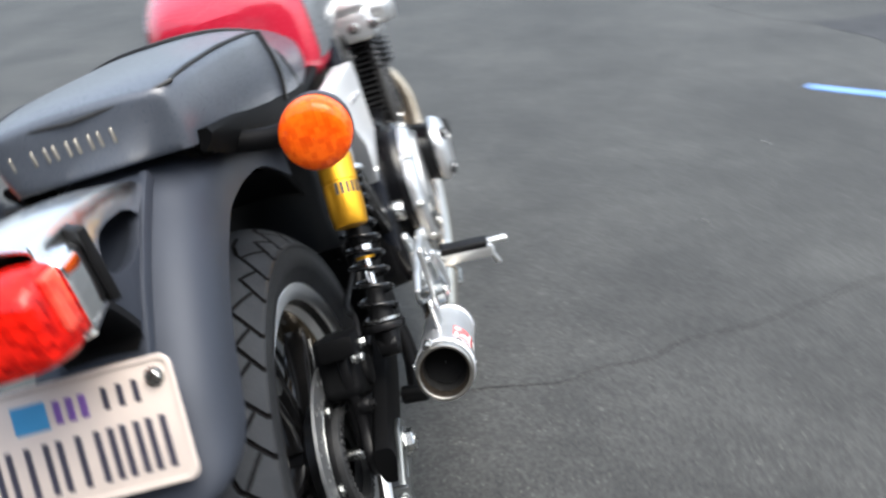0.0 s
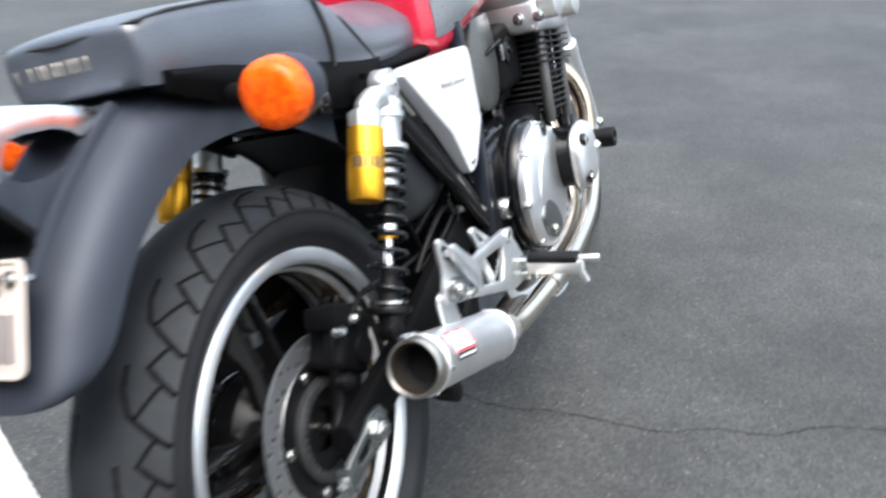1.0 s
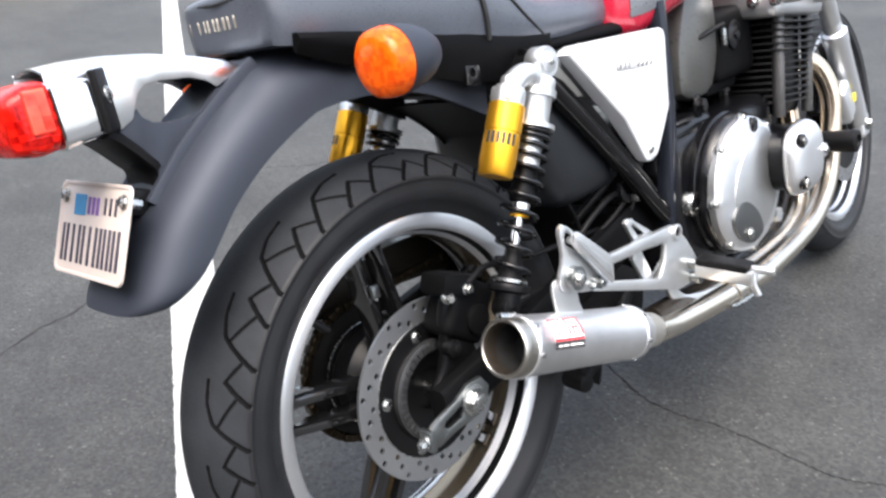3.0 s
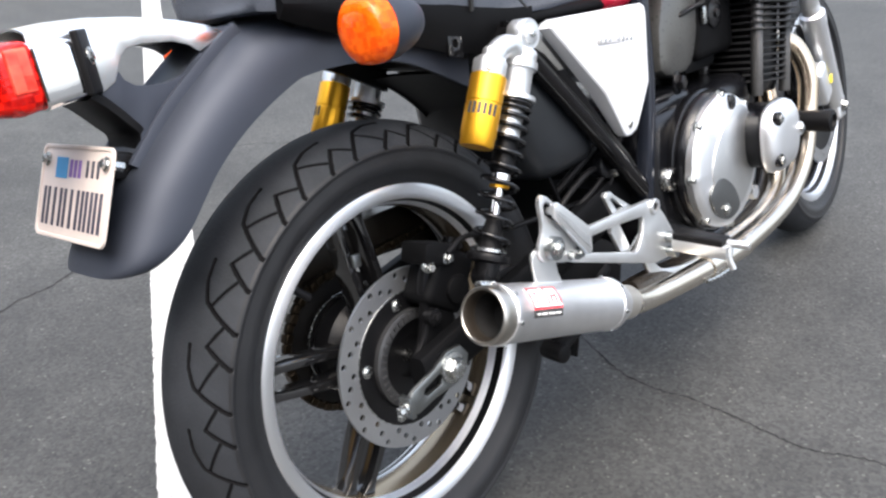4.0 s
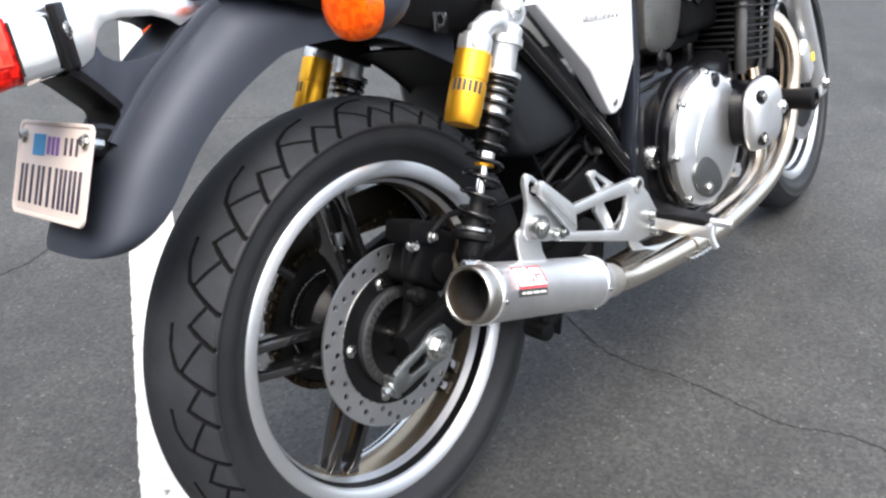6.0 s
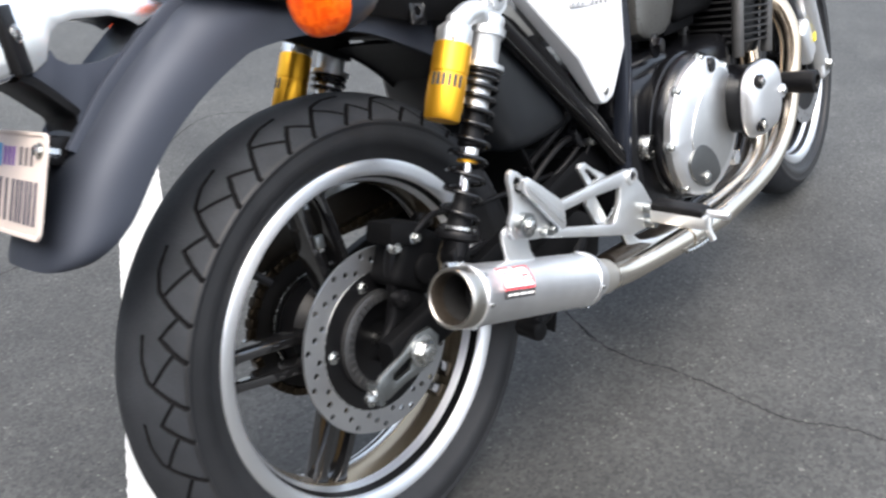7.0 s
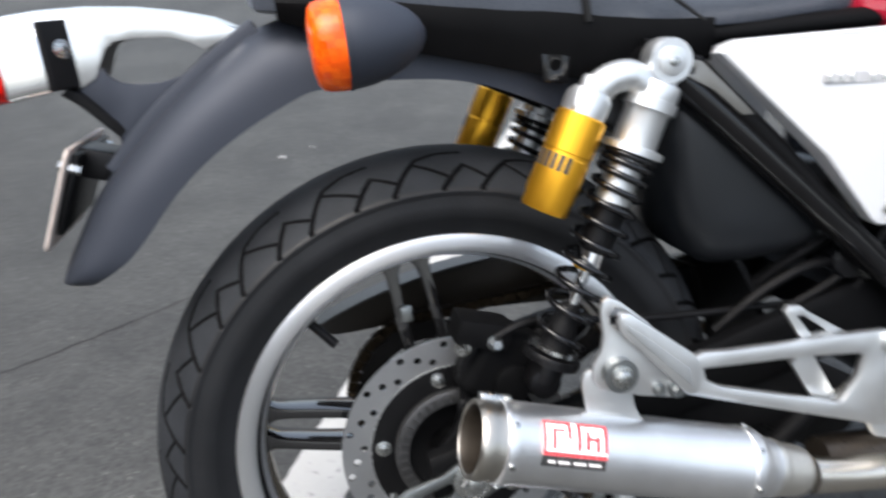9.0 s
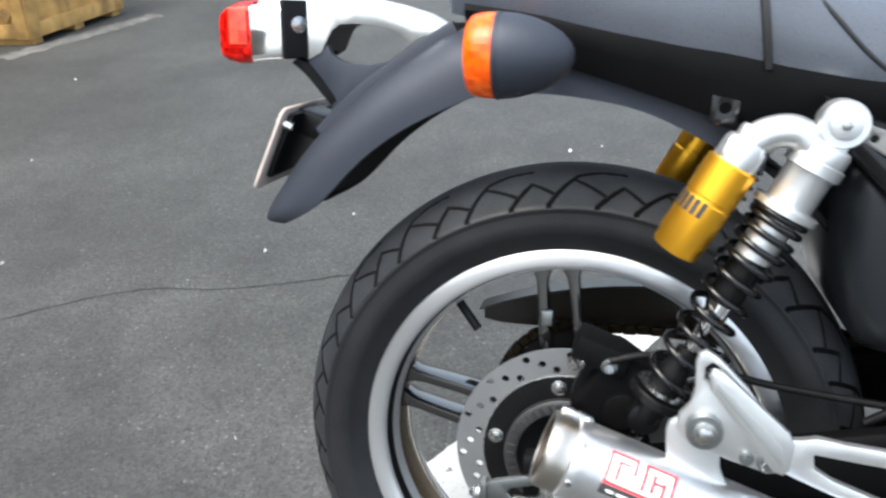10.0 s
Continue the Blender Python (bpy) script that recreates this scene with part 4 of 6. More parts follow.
# rear fender
def fender(inset=0.0):
    top = spline([(0, 0.20, 0.785), (0, 0.06, 0.806), (0, -0.05, 0.812), (0, -0.131, 0.798), (0, -0.172, 0.777), (0, -0.236, 0.734), (0, -0.306, 0.671), (0, -0.346, 0.617), (0, -0.366, 0.584)], 8)
    low = spline([(0, 0.180, 0.660), (0, 0.076, 0.714), (0, -0.007, 0.732), (0, -0.080, 0.734), (0, -0.115, 0.726), (0, -0.176, 0.698), (0, -0.228, 0.662), (0, -0.284, 0.607), (0, -0.330, 0.581)], 8)
    rings = []
    n = len(top)
    for i, (a, b) in enumerate(zip(top, low)):
        t = i / (n - 1)
        w = 0.090 * (1 - max(0, (t - 0.80) / 0.2) ** 3.5 * 0.22)
        w -= inset
        ring = []
        for k in range(29):
            u = -1 + 2 * k / 28
            au = abs(u)
            th = au * math.pi / 2
            x, c = math.sin(th) ** 0.62, math.cos(th) ** 0.72
            p = b + (a - b) * max(0.0, c - inset * 9)
            ring.append(V(math.copysign(w * x, u), p.y, p.z))
        rings.append(ring)
    bm = skin(bmesh.new(), rings, close_ring=False, caps=False)
    return solid(bm, 0.0035)


rear_fender = part("rear_fender", fender(), MATTE_GREY, bike, "satin gunmetal rear fender", 45)
part("fender_liner", fender(0.007), BLACK_PLASTIC, rear_fender, "black lining under the fender", 45)
crest = spline([(0, -0.135, 0.800), (0, -0.172, 0.7795), (0, -0.236, 0.7365), (0, -0.270, 0.7065), (0, -0.294, 0.683)], 8)
rows = []
for i, p in enumerate(crest):
    d = (crest[min(i + 1, len(crest) - 1)] - crest[max(i - 1, 0)]).normalized()
    up = V(0, d.z, -d.y) if d.y < 0 else V(0, -d.z, d.y)
    up = up if up.z > 0 else -up
    ease = 1 - 0.08 * i / len(crest)
    rows.append([p + V(x * ease, 0, 0) + up * h for x, h in ((-0.046, -0.026), (-0.047, 0.001), (-0.045, 0.006), (-0.040, 0.0075), (-0.034, 0.004), (0, 0.005), (0.034, 0.004), (0.040, 0.0075), (0.045, 0.006), (0.047, 0.001), (0.046, -0.026), (0, -0.020))])
part("fender_stay", skin(bmesh.new(), rows), MATTE_GREY, rear_fender, "flat stay along the crest of the fender", 50)
inner = []
for i in range(30):
    a = radians(68 - 94 * i / 29)
    r = 0.394 - 0.022 * min(1, i / 8) + 0.012 * max(0, (i - 8) / 21)
    y, z = r * math.cos(a) + 0.01, AXLE_Z + r * math.sin(a)
    ring = []
    for k in range(15):
        th = math.pi * (k / 14 - 0.5)
        drop = (1 - max(0, math.cos(th)) ** 0.5) * (0.008 + 0.006 * min(1, i / 10))
        ring.append(V(0.080 * math.sin(th), y - drop * math.cos(a), z - drop * math.sin(a)))
    inner.append(ring)
part("inner_fender", solid(skin(bmesh.new(), inner, close_ring=False, caps=False), 0.004), BLACK_PLASTIC, bike, "black plastic inner fender", 45)
outline = smooth2([(0.252, 0.672), (0.290, 0.676), (0.345, 0.624), (0.412, 0.546), (0.428, 0.505), (0.400, 0.488), (0.300, 0.490), (0.266, 0.520), (0.248, 0.590)], 6)
rows = [[V(x, 0.345 + (y - 0.345) * k, 0.568 + (z - 0.568) * k) for y, z in outline] for x, k in ((-0.118, 0.03), (-0.118, 0.4), (-0.115, 0.72), (-0.107, 0.90), (-0.09, 1.0), (0.09, 1.0), (0.107, 0.90), (0.115, 0.72), (0.118, 0.4), (0.118, 0.03))]
part("battery_box", skin(bmesh.new(), rows), material("smooth_black_plastic", (0.0058, 0.0072, 0.0092), 0.36, vary=0.15, scale=20, bump=0.05, bump_scale=500, spec=0.42), bike, "smooth black plastic box behind the engine", 60)
tray = block((0, 0.09, 0.771), (0.15, 0.36, 0.036), 0.012, turn=Matrix.Rotation(radians(-8), 4, "X"), segments=3)
block((0, 0.23, 0.715), (0.16, 0.14, 0.07), 0.015, tray, Matrix.Rotation(radians(-12), 4, "X"))
part("seat_tray", tray, BLACK_PLASTIC, bike)
for s in (-1, 1):
    rows = []
    for y, zt, zl in ((-0.112, 0.822, 0.800), (-0.06, 0.814, 0.778), (0.0, 0.804, 0.758), (0.07, 0.792, 0.736), (0.13, 0.782, 0.716), (0.19, 0.770, 0.704), (0.25, 0.760, 0.700), (0.30, 0.754, 0.708)):
        x = 0.106 + 0.013 * min(1, (y + 0.112) / 0.2)
        rows.append([V(s * x, y, zt), V(s * (x + 0.003), y, zt - 0.006), V(s * (x + 0.001), y, (zt + zl) / 2), V(s * (x - 0.010), y, zl), V(s * (x - 0.014), y, zl + 0.002), V(s * (x - 0.010), y, zt)])
    part("underseat_panel", skin(bmesh.new(), rows), DEEP_BLACK, bike, "matt black panel under the seat's edge")
for s in (-1, 1):
    tab = plate([(0.126, 0.748), (0.152, 0.742), (0.150, 0.706), (0.124, 0.712)], s * 0.110, s * 0.116, [ring2(0.138, 0.726, 0.0055, 10)], 0.001)
    part("mounting_tab", tab, BLACK_GLOSS, bike, "small black drilled tab")


# seat
def seat():
    # stations: y, half-width, z of under edge, z of shoulder, z of middle
    st = [(-0.137, 0.052, 0.823, 0.862, 0.867), (-0.134, 0.080, 0.816, 0.870, 0.876), (-0.122, 0.095, 0.811, 0.874, 0.880), (-0.08, 0.107, 0.805, 0.877, 0.884), (0.0, 0.119, 0.793, 0.874, 0.883), (0.08, 0.126, 0.778, 0.866, 0.879),
          (0.15, 0.127, 0.766, 0.856, 0.875), (0.20, 0.127, 0.755, 0.833, 0.867), (0.26, 0.126, 0.745, 0.802, 0.850), (0.32, 0.124, 0.740, 0.786, 0.836), (0.40, 0.118, 0.738, 0.782, 0.828), (0.47, 0.105, 0.738, 0.784, 0.826), (0.55, 0.08, 0.742, 0.79, 0.828)]
    rows = []
    arr = [spline([(i, s[j], 0) for i, s in enumerate(st)], 5) for j in range(5)]
    for q in range(len(arr[0])):
        y, w, zb, zs, zm = (arr[j][q].y for j in range(5))
        ring = []
        for k in range(33):
            u = -1 + 2 * k / 32
            au = abs(u)
            if au > 0.55:
                f = (au - 0.55) / 0.45
                x = w * (0.955 + 0.06 * math.sin(f * math.pi * 0.9) - 0.03 * f)
                z = zs + (zb - zs) * f
            else:
                g = au / 0.55
                x = w * 0.955 * g
                z = zm + (zs - zm) * g ** 2.6
            ring.append(V(math.copysign(x, u), y, z))
        rows.append(ring)
    return skin(bmesh.new(), rows), st


seat_mesh, seat_st = seat()
seat_ob = part("seat", seat_mesh, VINYL, bike, "dark grey vinyl dual seat with black piping", 60)


def seat_at(y, u):
    """A place on the seat's skin: y along it, u from -1 (left under edge) to 1."""
    Y = [s[0] for s in seat_st]
    w, zb, zs, zm = (float(np.interp(y, Y, [s[j] for s in seat_st])) for j in range(1, 5))
    au = abs(u)
    if au > 0.55:
        f = (au - 0.55) / 0.45
        x, z = w * (0.955 + 0.06 * math.sin(f * math.pi * 0.9) - 0.03 * f), zs + (zb - zs) * f
    else:
        x, z = w * 0.955 * au / 0.55, zm + (zs - zm) * (au / 0.55) ** 2.6
    return V(math.copysign(x, u), y, z)


part("piping", tube([seat_at(y, -0.55) for y in np.linspace(0.17, -0.125, 22)] + [V(0, -0.1385, 0.868)] + [seat_at(y, 0.55) for y in np.linspace(-0.125, 0.17, 22)], 0.0022, 8, 2), SEAM, seat_ob, "black piping along the seat edge")
strap = []
for u in np.linspace(-1, 1, 41):
    p = seat_at(0.172 - 0.03 * (1 - abs(u)), u)
    n = V(p.x, 0, max(0.02, (p.z - 0.79))).normalized()
    strap.append([p + n * 0.0015 + V(0, -0.004, 0), p + n * 0.0045 + V(0, -0.003, 0), p + n * 0.0045 + V(0, 0.003, 0), p + n * 0.0015 + V(0, 0.004, 0), p - n * 0.003])
part("strap", skin(bmesh.new(), strap), SEAM, seat_ob, "black strap across the seat")
for s in (-1, 1):
    part("seam", tube([seat_at(0.19, s * 0.50), seat_at(0.22, s * 0.62), seat_at(0.255, s * 0.78), seat_at(0.295, s * 0.98)], 0.0022, 8, 6), SEAM, seat_ob)
letters = bmesh.new()
for k in range(5):
    x = -0.076 + 0.1115 * (k + 0.5) / 5
    for dx in (-0.0065, 0.0065):
        block((x + dx, -0.1365 + 0.75 * x ** 2, 0.846), (0.0034, 0.006, 0.015), 0.001, letters, None, 1)
part("print", letters, LETTER_SILVER, seat_ob, "pale printed bars on the seat's tail")


# tail bracket, lamp, plate
def tail():
    top = [(-0.362, 0.836), (-0.330, 0.837), (-0.290, 0.835), (-0.245, 0.829), (-0.205, 0.820), (-0.172, 0.810), (-0.148, 0.797)]
    bottom = [(-0.170, 0.789), (-0.186, 0.783), (-0.197, 0.792), (-0.214, 0.799), (-0.249, 0.803), (-0.266, 0.802), (-0.275, 0.796), (-0.281, 0.786), (-0.288, 0.772), (-0.302, 0.765), (-0.335, 0.766), (-0.364, 0.768)]
    bm = bmesh.new()
    for s in (-1, 1):
        plate(top + bottom, s * 0.0385, s * 0.0415, (), 0.001, bm)
    rows = [[V(0.0412 * math.sin(th), y, z - 0.006 + 0.010 * math.cos(th)) for th in np.linspace(-math.pi / 2, math.pi / 2, 13)] for y, z in top]
    join(bm, solid(skin(bmesh.new(), rows, close_ring=False, caps=False), 0.002))
    return bm


tail_ob = part("tail_bracket", tail(), TAIL_ALLOY, bike, "bright silver tail lamp bracket")
gus = plate([(-0.306, 0.763), (-0.290, 0.771), (-0.281, 0.781), (-0.278, 0.772), (-0.268, 0.764), (-0.252, 0.760), (-0.233, 0.759), (-0.212, 0.763), (-0.196, 0.773), (-0.186, 0.781), (-0.165, 0.786), (-0.20, 0.752), (-0.255, 0.712), (-0.285, 0.690), (-0.277, 0.717), (-0.288, 0.741)], 0.0290, 0.0400, (), 0.001)
part("gusset", gus, MATTE_GREY, tail_ob, "satin gunmetal gusset under the lamp")
lining = spline([(0, -0.2885, 0.7725), (0, -0.2815, 0.7870), (0, -0.2755, 0.7970), (0, -0.2660, 0.8030), (0, -0.2490, 0.8040), (0, -0.2140, 0.8000)], 4)
rows = [[V(x, p.y + dy, p.z + dz) for x, dy, dz in ((-0.0382, 0, 0), (0.0382, 0, 0), (0.0382, -0.003, 0.003), (-0.0382, -0.003, 0.003))] for p in lining]
part("opening_lining", skin(bmesh.new(), rows), BLACK_PLASTIC, tail_ob, "black lining of the bracket's opening")
hous = bmesh.new()
rows = []
for y, w, z0, z1 in ((-0.366, 0.0565, 0.761, 0.823), (-0.364, 0.0580, 0.759, 0.825), (-0.350, 0.0575, 0.761, 0.824), (-0.330, 0.0565, 0.763, 0.823), (-0.326, 0.0560, 0.764, 0.822), (-0.303, 0.0310, 0.769, 0.820)):
    rows.append([V(w * math.copysign(abs(math.cos(a)) ** 0.22, math.cos(a)), y, (z0 + z1) / 2 + (z1 - z0) / 2 * math.copysign(abs(math.sin(a)) ** 0.22, math.sin(a))) for a in np.linspace(0, 2 * math.pi, 33)[:-1]])
part("lamp_housing", skin(hous, rows), CHROME, tail_ob, "chrome lamp housing")
for s in (-1, 1):
    pad = block((s * 0.0470, -0.3130, 0.797), (0.008, 0.038, 0.063), 0.0025, None, Matrix.Rotation(radians(s * 49), 4, "Z"), 3)
    part("side_pad", pad, BLACK_PLASTIC, tail_ob, "black side pad")
    part("side_bolt", hex_bolt((s * 0.0496, -0.3103, 0.802), (s * 0.656, 0.755, 0), 0.0062, 0.004), BOLT, tail_ob)
rows = []
for y, w, z0, z1 in ((-0.3665, 0.0550, 0.764, 0.828), (-0.370, 0.0560, 0.760, 0.829), (-0.385, 0.0550, 0.758, 0.828), (-0.400, 0.0505, 0.761, 0.822), (-0.407, 0.0470, 0.764, 0.817), (-0.410, 0.0420, 0.770, 0.812)):
    rows.append([V(w * math.copysign(abs(math.cos(a)) ** 0.35, math.cos(a)), y, (z0 + z1) / 2 + (z1 - z0) / 2 * math.copysign(abs(math.sin(a)) ** 0.35, math.sin(a))) for a in np.linspace(0, 2 * math.pi, 33)[:-1]])
part("tail_lamp_lens", skin(bmesh.new(), rows), RED_LENS, tail_ob, "red tail lamp lens")
for s in (-1, 1):
    part("lens_reflector", block((s * 0.0540, -0.3805, 0.8010), (0.006, 0.0215, 0.041), 0.002, None, Matrix.Rotation(radians(s * 4), 4, "Z")), CLEAR_LENS, tail_ob, "pale side window of the lens")
rows = []
for (y, z), w in zip([(p.y, p.z) for p in spline([(0, -0.318, 0.764), (0, -0.304, 0.752), (0, -0.284, 0.728), (0, -0.276, 0.716), (0, -0.280, 0.700), (0, -0.296, 0.684)], 5)], np.linspace(0.046, 0.036, 26)):
    rows.append([V(w * x, y + dy, z + dz) for x, dy, dz in ((-1, -0.003, -0.002), (-0.9, -0.005, -0.004), (0.9, -0.005, -0.004), (1, -0.003, -0.002), (1, 0.003, 0.002), (0.9, 0.005, 0.004), (-0.9, 0.005, 0.004), (-1, 0.003, 0.002))])
part("plate_stay", skin(bmesh.new(), rows), BLACK_PLASTIC, tail_ob, "black bent plate stay")
PLATE = Matrix.Translation((-0.015, -0.343, 0.667)) @ Matrix.Rotation(radians(-24.5), 4, "X") @ Matrix.Rotation(radians(0.8), 4, "Y")


def on_plate(bm):
    bmesh.ops.transform(bm, matrix=PLATE, verts=bm.verts)
    return bm


def rounded(w, h, r, n=6):
    out = []
    for cx, cz, a0 in ((w / 2 - r, h / 2 - r, 0), (-w / 2 + r, h / 2 - r, 90), (-w / 2 + r, -h / 2 + r, 180), (w / 2 - r, -h / 2 + r, 270)):
        out += [(cx + r * math.cos(radians(a0 + 90 * k / n)), cz + r * math.sin(radians(a0 + 90 * k / n))) for k in range(n + 1)]
    return out


number_plate = part("number_plate", on_plate(plate(rounded(0.178, 0.102, 0.010), -0.0008, 0.0008, (), 0.0004, axes="xz")), PLATE_WHITE, bike, "white pressed number plate")
rim_bm = plate(rounded(0.178, 0.102, 0.010), -0.0022, -0.0008, [rounded(0.170, 0.094, 0.008)], 0.0004, axes="xz")
part("plate_rim", on_plate(rim_bm), PLATE_WHITE, number_plate)
for k in range(7):
    bars = bmesh.new()
    x = -0.067 + 0.0220 * k
    narrow = k in (1, 3)
    for dx in ((0.0,) if narrow else (-0.0058, 0.0058)):
        block((x + dx, -0.0012, -0.017), (0.0054, 0.0016, 0.042), 0.0004, bars, None, 1)
    part("character_bar", on_plate(bars), INK, number_plate, "dark bars of the plate's characters")
part("sticker", on_plate(block((-0.035, -0.0012, 0.026), (0.030, 0.001, 0.023), 0.0004, None, None, 1)), BLUE_STICKER, number_plate, "blue date sticker")
bars = bmesh.new()
for k in range(3):
    block((-0.011 + 0.011 * k, -0.0012, 0.026), (0.0062, 0.0012, 0.019), 0.0004, bars, None, 1)
part("month_bar", on_plate(bars), VIOLET, number_plate, "violet printed bars")
bars = bmesh.new()
for k in range(3):
    block((0.030 + 0.013 * k, -0.0012, 0.027), (0.0050, 0.0012, 0.018), 0.0004, bars, None, 1)
part("state_bar", on_plate(bars), INK, number_plate)
for s in (-1, 1):
    part("plate_bolt", on_plate(hex_bolt((s * 0.074, -0.0012, 0.034), (0, -1, 0), 0.0055, 0.006)), BOLT, number_plate, "bright plate bolt")
    part("plate_nut", on_plate(drum((s * 0.078, 0.001, 0.034), (s * 0.078, 0.014, 0.034), 0.0055, 6)), BOLT, number_plate)
backer = on_plate(block((0, 0.006, 0.006), (0.15, 0.006, 0.080), 0.002))
block((0, -0.306, 0.688), (0.060, 0.050, 0.030), 0.006, backer, Matrix.Rotation(radians(-20), 4, "X"))
part("plate_holder", backer, BLACK_SATIN, bike, "black plate holder")


def indicator(side):
    c = V(0.194 * side, 0, 0.775)
    body = lathe([(0.0345, -0.064), (0.0372, -0.062), (0.0375, -0.058), (0.0362, -0.046), (0.0328, -0.032), (0.0275, -0.019), (0.0205, -0.008), (0.0125, -0.0005), (0.0055, 0.0030), (0.0005, 0.0036)], c, (0, 1, 0), 40)
    thing = part("indicator", body, MATTE_GREY, bike, "satin grey bullet-shaped indicator")
    part("amber_lens", lathe([(0.0372, -0.061), (0.0376, -0.063), (0.0376, -0.070), (0.0368, -0.079), (0.0350, -0.0855), (0.0310, -0.0890), (0.0200, -0.0915), (0.0005, -0.0925)], c, (0, 1, 0), 40), AMBER, thing, "amber indicator lens")
    part("lens_ring", lathe([(0.0372, -0.0645), (0.0383, -0.0645), (0.0383, -0.0610), (0.0372, -0.0610)], c, (0, 1, 0), 40, closed=True), MATTE_GREY, thing)
    part("stalk", tube([(side * 0.165, -0.038, 0.774), (side * 0.12, -0.032, 0.776), (side * 0.002, -0.012, 0.796)], [0.014, 0.0115, 0.0135], 16), BLACK_PLASTIC, thing, "black stalk")


indicator(1)
indicator(-1)


# ---- chassis ----
def flat_tube(points, w, h, n=16, steps=8):
    """A swept bar of rounded oblong section: w across (x), h in the plane of the frame."""
    P = spline(points, steps)
    rings = []
    for i, p in enumerate(P):
        d = (P[min(i + 1, len(P) - 1)] - P[max(i - 1, 0)]).normalized()
        side = V(1, 0, 0)
        up = d.cross(side).normalized()
        rings.append([p + side * w * math.copysign(abs(math.cos(a)) ** 0.6, math.cos(a)) + up * h * math.copysign(abs(math.sin(a)) ** 0.6, math.sin(a)) for a in np.linspace(0, 2 * math.pi, n + 1)[:-1]])
    return skin(bmesh.new(), rings)


for s in (-1, 1):
    part("frame_tube", tube([(s * 0.128, 0.215, 0.725), (s * 0.128, 0.262, 0.690), (s * 0.128, 0.39, 0.556), (s * 0.126, 0.53, 0.405)], 0.0155, 18), BLACK_GLOSS, bike, "gloss black slanting frame tube")
    part("frame_web", plate([(0.218, 0.742), (0.248, 0.724), (0.275, 0.717), (0.308, 0.680), (0.364, 0.618), (0.412, 0.557), (0.470, 0.492), (0.500, 0.452), (0.478, 0.462), (0.393, 0.556), (0.317, 0.645), (0.283, 0.676), (0.252, 0.694), (0.224, 0.704)], s * 0.124, s * 0.142, (), 0.005), BLACK_SATIN, bike, "satin black web along the frame tube")
    part("frame_gusset", plate([(0.226, 0.735), (0.250, 0.719), (0.274, 0.711), (0.300, 0.683), (0.326, 0.653), (0.312, 0.654), (0.283, 0.683), (0.254, 0.700), (0.228, 0.710)], s * 0.140, s * 0.1445, [ring2(0.262, 0.704, 0.0035, 8)], 0.0012), SILVER_BOX, bike, "pale grey gusset on the frame tube")
    part("seat_rail", tube([(s * 0.090, -0.09, 0.800), (s * 0.096, 0.06, 0.772), (s * 0.104, 0.22, 0.738), (s * 0.110, 0.42, 0.728), (s * 0.10, 0.62, 0.722)], 0.011, 14), DEEP_BLACK, bike, "black seat rail")
    part("frame_spar", flat_tube([(s * 0.134, 0.560, 0.752), (s * 0.136, 0.557, 0.70), (s * 0.136, 0.556, 0.65), (s * 0.136, 0.552, 0.575), (s * 0.135, 0.540, 0.500), (s * 0.132, 0.532, 0.440), (s * 0.128, 0.536, 0.390), (s * 0.126, 0.545, 0.330)], 0.0145, 0.0135), FRAME_GREY, bike, "dark slate upright frame spar")
    pivot = lathe([(0.0005, 0.006), (0.0085, 0.006), (0.0095, 0.016), (0.0180, 0.017), (0.0205, 0.014), (0.0210, 0.0), (0.0005, 0.0)], (s * 0.148, 0.568, 0.412), (s, 0, 0), 36)
    part("pivot_bolt", pivot, BOLT, bike, "bright hollow pivot bolt")
    part("lower_rail", tube([(s * 0.125, 0.555, 0.36), (s * 0.13, 0.62, 0.262), (s * 0.13, 0.80, 0.246), (s * 0.12, 0.98, 0.27), (s * 0.08, 1.10, 0.42), (s * 0.04, 1.16, 0.75)], 0.014, 14), BLACK_GLOSS, bike, "black lower frame rail")
part("backbone", tube([(0, 0.58, 0.73), (0, 0.85, 0.80), (0, 1.17, 0.86)], 0.024, 14), BLACK_GLOSS, bike)
part("steering_head", drum((0, 1.155, 0.93), (0, 1.205, 0.78), 0.032, 24), BLACK_GLOSS, bike)


